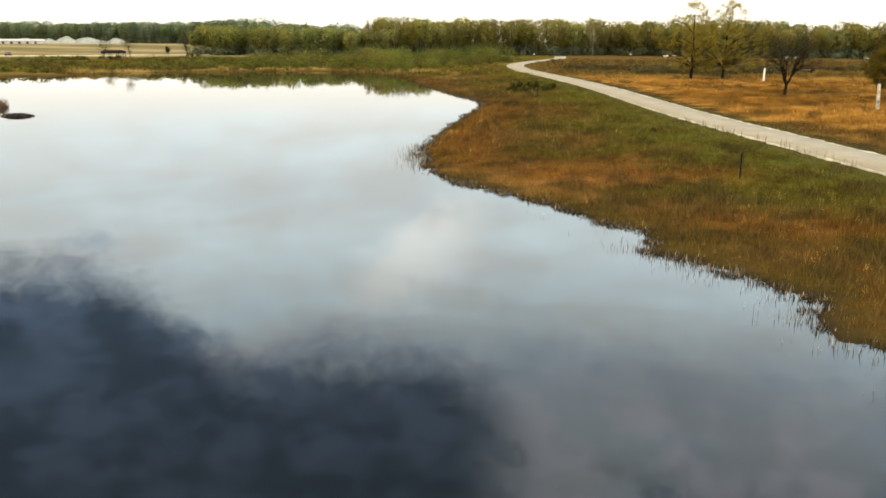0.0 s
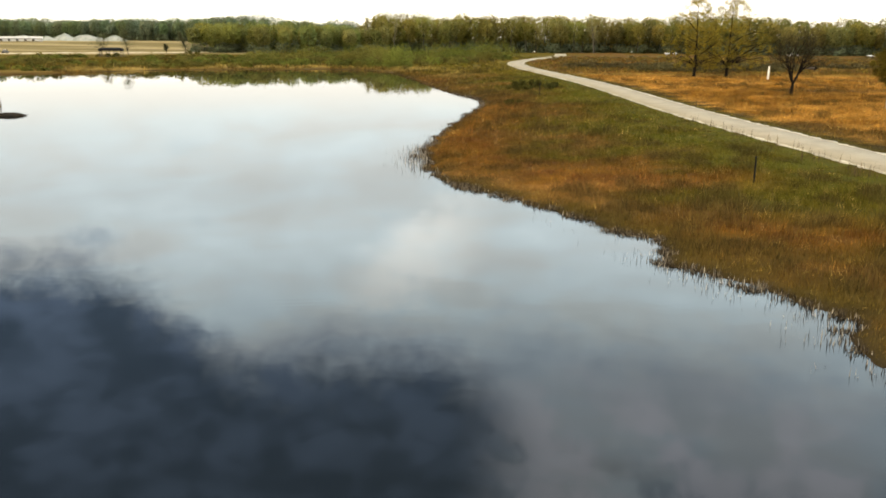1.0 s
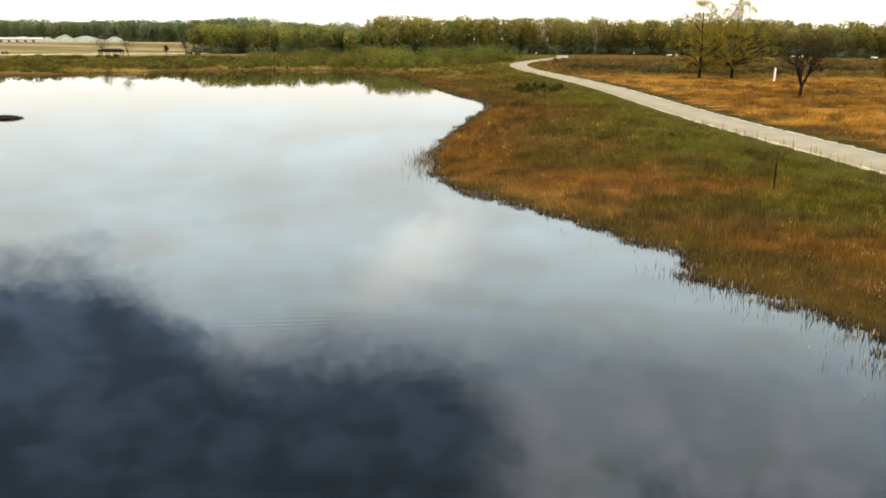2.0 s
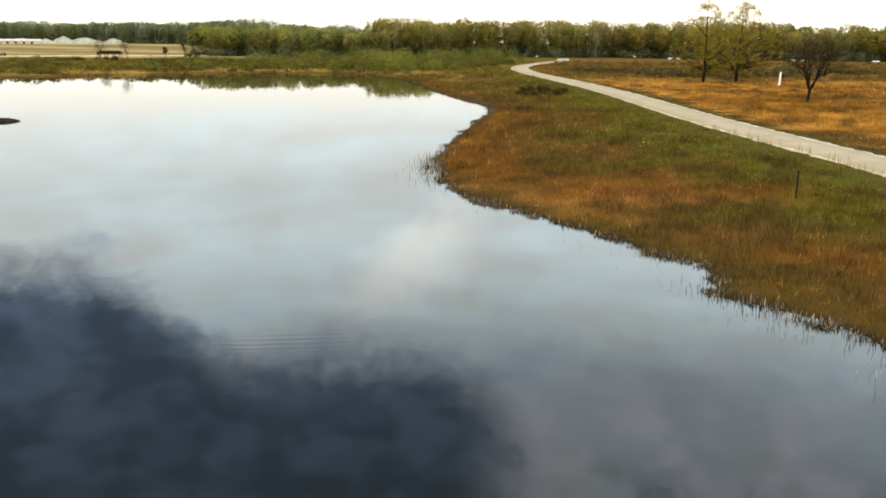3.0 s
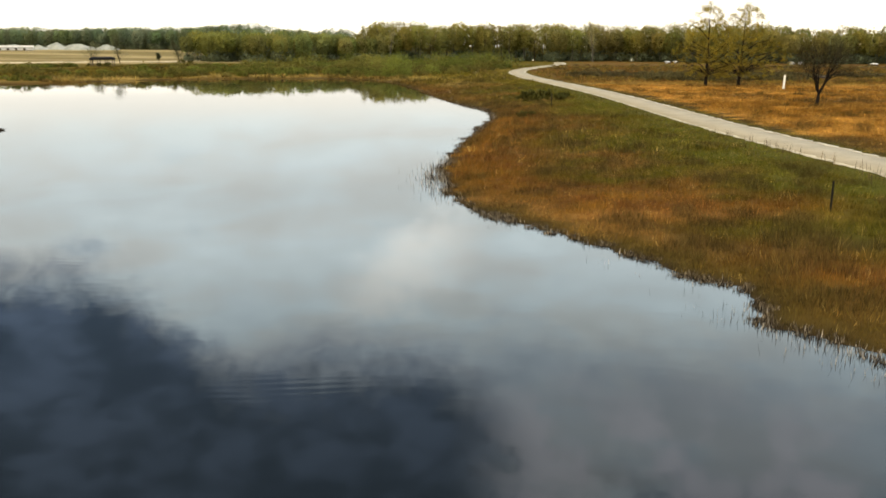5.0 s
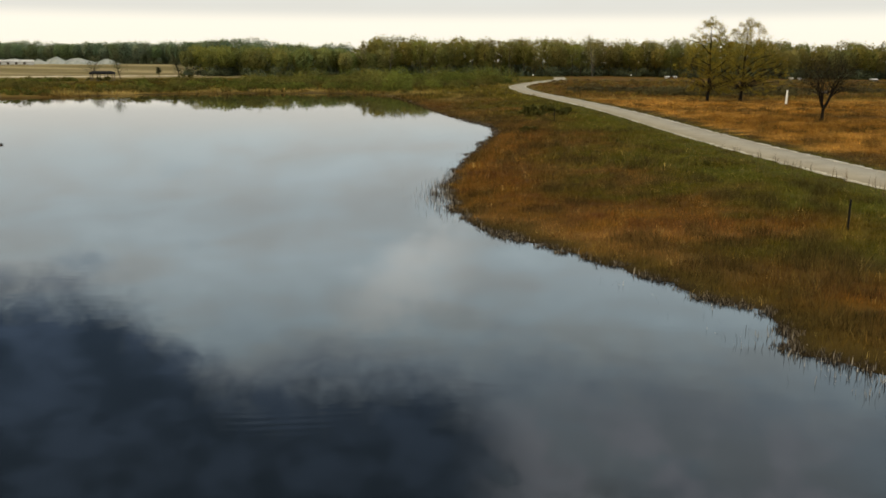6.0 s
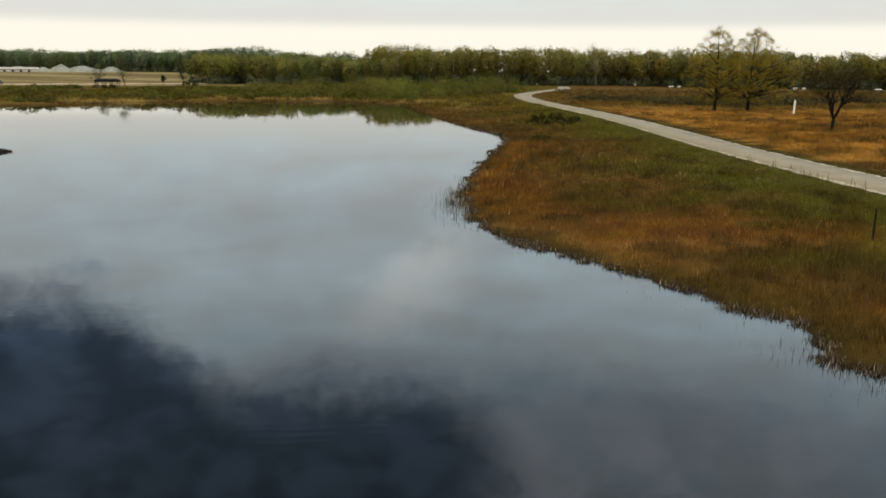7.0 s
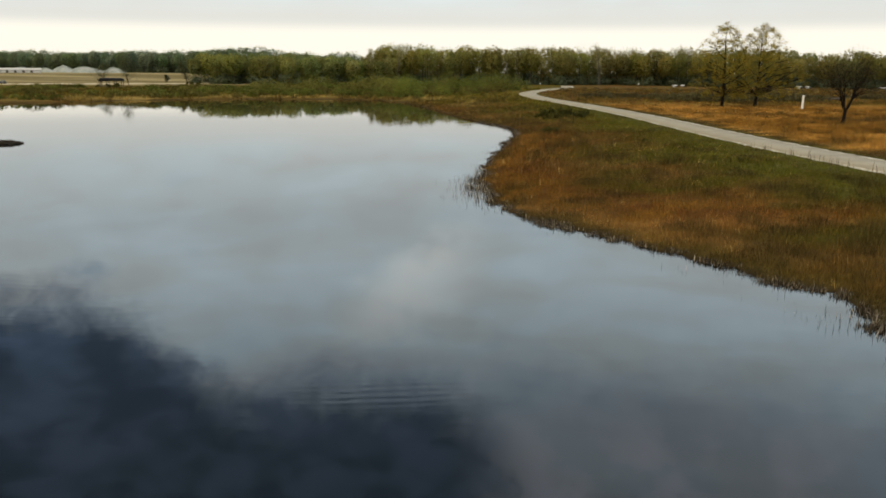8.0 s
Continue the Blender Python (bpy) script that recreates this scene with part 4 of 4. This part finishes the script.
def pavilion():
    x, y = -128.4, 269.2
    root = thing("picnic_pavilion", (x, y, zat(x, y)), "open picnic shelter with a low dark roof on timber posts", "pavilion", turn=18)
    bm = box(7.0, 6.0, 0.55, (0, 0, 2.3), 0.03)
    part("eaves", bm, ROOFDARK, root)
    bm = bmesh.new()
    vs = [bm.verts.new(c) for c in ((-3.5, -3.0, 2.57), (3.5, -3.0, 2.57), (3.5, 3.0, 2.57), (-3.5, 3.0, 2.57), (-2.8, 0, 3.0), (2.8, 0, 3.0))]
    for f in ((0, 1, 5, 4), (2, 3, 4, 5), (1, 2, 5), (3, 0, 4), (3, 2, 1, 0)):
        bm.faces.new([vs[i] for i in f])
    part("roof", bm, ROOFDARK, root, "dark shingled roof")
    for px in (-3.2, -1.1, 1.1, 3.2):
        for py in (-2.6, 2.6):
            part("post", box(0.22, 0.22, 2.5, (px, py, 1.0), 0.02), TIMBER, root)
    part("slab", box(6.8, 5.6, 0.12, (0, 0, 0.0), 0.02), TIMBER, root, "dark timber floor")
    for k, tx in enumerate((-2.6, 1.2)):
        t = thing("picnic_table", (x + tx, y - 0.5 + k, zat(x, y) + 0.1), "dark timber picnic table under the shelter", "table", "tables in the shelter", turn=18)
        part("tabletop", box(1.8, 0.75, 0.06, (0, 0, 0.74), 0.01), TIMBER, t)
        for s in (-1, 1):
            part("bench", box(1.8, 0.28, 0.05, (0, s * 0.72, 0.44), 0.01), TIMBER, t)
            part("leg", box(0.08, 1.6, 0.08, (s * 0.65, 0, 0.38), 0.01), TIMBER, t)
            part("support", box(0.08, 0.5, 0.72, (s * 0.65, 0, 0.36), 0.01), TIMBER, t)


def stockpile(x, y, r, h, seed):
    rng = np.random.default_rng(seed)
    bm = bmesh.new()
    rings, spokes = 10, 28
    ph = rng.uniform(0, 50)
    grid = []
    for i in range(rings + 1):
        f = i / rings
        row = []
        for j in range(spokes):
            a = j * 2 * math.pi / spokes
            rr = r * f * (1 + 0.18 * noise.noise((math.cos(a) * 1.3 + ph, math.sin(a) * 1.3, 0)))
            z = h * (1 - f ** 1.25) * (1 + 0.25 * noise.noise((math.cos(a) * f * 2 + ph, math.sin(a) * f * 2, 3))) - 0.3 * f
            row.append(bm.verts.new((rr * math.cos(a) * 1.25, rr * math.sin(a), z)))
        grid.append(row)
    for i in range(rings):
        for j in range(spokes):
            bm.faces.new((grid[i][j], grid[i][(j + 1) % spokes], grid[i + 1][(j + 1) % spokes], grid[i + 1][j]))
    bmesh.ops.remove_doubles(bm, verts=bm.verts[:], dist=0.02)
    for f in bm.faces:
        f.smooth = True
    ob = part("gravel_stockpile", bm, STONE)
    ob.matrix_basis = pose(x, y, zat(x, y))
    tagged(ob, "pale grey heap of crushed stone", "stockpile", "stone heaps beyond the fields")


def long_shed(x, y, length, turn, label, h=3.0, deep=7.0):
    root = thing("shed", (x, y, zat(x, y)), label, "building", turn=turn)
    part("wall", box(length, deep, h * 0.7, (0, 0, h * 0.33), 0.03), PAINT, root)
    bm = bmesh.new()
    L, D = length / 2 + 0.3, deep / 2 + 0.4
    vs = [bm.verts.new(c) for c in ((-L, -D, h * 0.68), (L, -D, h * 0.68), (L, D, h * 0.68), (-L, D, h * 0.68), (-L, 0, h * 1.1), (L, 0, h * 1.1))]
    for f in ((0, 1, 5, 4), (2, 3, 4, 5), (1, 2, 5), (3, 0, 4), (3, 2, 1, 0)):
        bm.faces.new([vs[i] for i in f])
    part("roof", bm, PAINT, root, "white sheet roof")
    for k in range(max(1, int(length / 4))):
        part("door", box(1.2, 0.12, h * 0.5, (-length / 2 + 1.4 + k * 4, -deep / 2 - 0.03, h * 0.26), 0.01), TIMBER, root, "dark doorway")


def car(x, y, turn, label, paint=None):
    root = thing("car", (x, y, zat(x, y) + 0.02), label, "car", turn=turn)
    bm = box(4.3, 1.75, 0.62, (0, 0, 0.62), 0.12)
    body = part("body", bm, paint or CARPAINT, root)
    bm = box(2.3, 1.55, 0.6, (-0.2, 0, 1.18), 0.0)
    for v in bm.verts:
        if v.co.z > 1.2:
            v.co.x = -0.2 + (v.co.x + 0.2) * 0.7
            v.co.y *= 0.85
    part("cabin", bm, GLASS, body, "dark glazed cabin")
    for sx in (-1.35, 1.35):
        for sy in (-0.8, 0.8):
            part("wheel", rod(0.33, 0.33, (sx, sy - 0.1, 0.33), (sx, sy + 0.1, 0.33), 14), RUBBER, root)


def fallen_log(x, y):
    root = thing("fallen_log", (x, y, zat(x, y)), "fallen pale trunk with a dark root plate in the field", "log", turn=8)
    rng = np.random.default_rng(6)
    v, f = tubes([(np.array([-2.2, 0, 0.55]), np.array([-0.6, 0.05, 0.5]), 0.14, 0.2), (np.array([-0.6, 0.05, 0.5]), np.array([0.9, 0, 0.45]), 0.2, 0.3)], 8)
    part("trunk", fast_mesh("trunk", v, f, [TIMBER], smooth=True), None, root, "pale barkless trunk")
    segs = []
    for _ in range(26):
        a = rng.normal(0, 1, 3) * [0.5, 0.7, 0.7]
        segs.append((np.array([0.9, 0, 0.45]), np.array([1.3, 0, 0.5]) + a * 0.7, 0.12, 0.03))
    v, f = tubes(segs, 5)
    part("roots", fast_mesh("roots", v, f, [BARK]), None, root, "dark torn roots")


# ---- build ----
ground()
water()
ribbon("path", 0.0, 3.9, 0.25, GRAVEL, "pinkish grey gravel path", 0.05)
for side in (-1, 1):
    ribbon("path_edge", side * 2.0, 0.32, 0.2, VERGE, "pale gravel edge of the path", 0.058, 0.4)
FAR_ROAD = chaikin([(-420, 180), (-300, 232), (-190, 300), (-172, 314), (-155, 330), (-120, 362), (-90, 395)], 2, False)
ribbon("far_road", 0.0, 9.0, 0.3, SAND, "pale sandy road beyond the marsh", 0.12, 0.0, FAR_ROAD)
meadow()
reeds()
woodland()
thicket()
YELLOW = np.array([0.44, 0.335, 0.05])
NARROW = ((0.11, 0.2), (0.2, 0.33), (0.35, 0.38), (0.5, 0.34), (0.62, 0.25), (0.75, 0.24), (0.86, 0.2), (0.94, 0.1), (0.97, 0.03))
SPREADING = ((0.1, 0.25), (0.2, 0.42), (0.33, 0.5), (0.48, 0.45), (0.6, 0.3), (0.72, 0.26), (0.84, 0.21), (0.93, 0.11), (0.97, 0.03))
broad_tree((32.8, 158.1, zat(32.8, 158.1)), 14.3, NARROW, 1, "tall tree in young yellow leaf with a dark trunk", YELLOW, count=360)
broad_tree((38.7, 159.3, zat(38.7, 159.3)), 14.1, SPREADING, 2, "tall spreading tree in young yellow leaf", YELLOW, count=430)
tree((34.5, 107.8, zat(34.5, 107.8)), 5.9, 3.0, 5, "small low-forked tree with dark bare twigs", np.array([0.085, 0.072, 0.032]), leaves=22, leaf=0.1, girth=0.033, split=6, spread=0.46, fluff=0.09)
broad_tree((45.8, 100.4, zat(45.8, 100.4)), 10.5, SPREADING, 9, "dark tree in young leaf at the field's edge", YELLOW * 0.5, leaves=150, leaf=0.13, count=420)
GREY = np.array([0.19, 0.2, 0.1])
tree((-142.0, 289.5, zat(-142, 289.5)), 8.0, 3.2, 21, "slender grey-green tree behind the shelter", GREY * 0.85, leaves=10, leaf=0.3, fork=0.4, low=0.12, first=5, fluff=0.13, girth=0.012, bark=BARK)
tree((-133.8, 293.2, zat(-133.8, 293.2)), 9.2, 3.4, 22, "slender grey-green tree behind the shelter", GREY * 0.85, leaves=10, leaf=0.3, fork=0.4, low=0.12, first=5, fluff=0.13, girth=0.012, bark=BARK)
tree((-122.0, 316.0, zat(-122, 316)), 8.6, 2.2, 23, "slender dark tree at the edge of the pale field", GREY * 0.6, leaves=14, leaf=0.25, fork=0.5, low=0.2, fluff=0.11, girth=0.016)
tree((-130.5, 318.0, zat(-130.5, 318)), 3.6, 1.3, 24, "small dark sapling at the edge of the pale field", GREY * 0.5, leaves=14, leaf=0.25, fork=0.6)
for px, py, h, seed in ((-62.0, 368.0, 15.5, 25), (34.7, 391.0, 18.6, 26), (-52.0, 372.0, 16.5, 27)):
    tree((px, py, zat(px, py)), h, 2.6, seed, "slender pale tree just breaking leaf at the wood's edge", np.array([0.46, 0.42, 0.2]), leaves=14, leaf=0.3, fork=0.5, low=0.3, first=5, fluff=0.07, girth=0.012, bark=PALEBARK, airy=0.3)
weeds()
for k, (px, py, h) in enumerate(((12.2, 64.6, 0.3), (0.6, 94.0, 0.7), (1.6, 96.5, 0.5), (8.1, 79.0, 0.4), (2.6, 118.0, 1.4), (4.6, 119.0, 1.35), (0.9, 121.0, 1.1), (6.0, 122.0, 1.1),
                                (-127.2, 264.2, 1.1), (-124.8, 264.6, 1.4), (-130.4, 263.6, 0.9), (-119.6, 312.5, 1.5), (-116.6, 313.5, 1.2), (-105.0, 181.5, 1.1))):
    low_shrub(px, py, h, 60 + k)
fence_post(13.3, 43.0, 1.3, "dark steel fence post standing in the grass")
fence_post(4.2, 108.8, 1.5, "dark thin fence post near the cove")
marker_post(42.6, 147.0, 2.5, 0.06, "white sleeved post leaning in the orange field")
marker_post(37.1, 86.2, 2.9, -0.12, "weathered mottled white post at the field's edge", MOTTLED)
lodge()
pavilion()
for k, (px, py, r, h) in enumerate(((-283, 482, 6.5, 3.8), (-271, 487, 5.5, 3.4), (-263, 492, 6.0, 5.4), (-253, 497, 9.5, 4.6), (-246, 499, 5, 2.3), (-238.5, 503, 6.0, 4.2), (-300, 474, 7, 3.8))):
    stockpile(px, py, r * 1.12, h * 0.8, 40 + k)
long_shed(-279, 457, 38, 30, "long low white shed beside the stone heaps", 2.3)
for px, py, length in ((62.5, 366.0, 1.4), (66.0, 368.0, 0.8), (107.0, 351.0, 1.2), (110.5, 352.0, 0.7), (131.0, 334.0, 1.8)):
    long_shed(px, py, length, 8, "small white shed before the wood", 0.8, 1.4)
car(-185, 303.4, 112, "dark car on the distant road")
for px, py in ((8.2, 366.0), (49.2, 374.0)):
    root = thing("sign", (px, py, zat(px, py)), "small white sign before the wood", "sign", "signs before the wood")
    part("post", rod(0.05, 0.05, (0, 0, -0.2), (0, 0, 1.0), 6), TIMBER, root)
    part("board", box(0.55, 0.05, 0.45, (0, -0.07, 1.0), 0.01), WHITE, root)
fallen_log(64.2, 193.1)
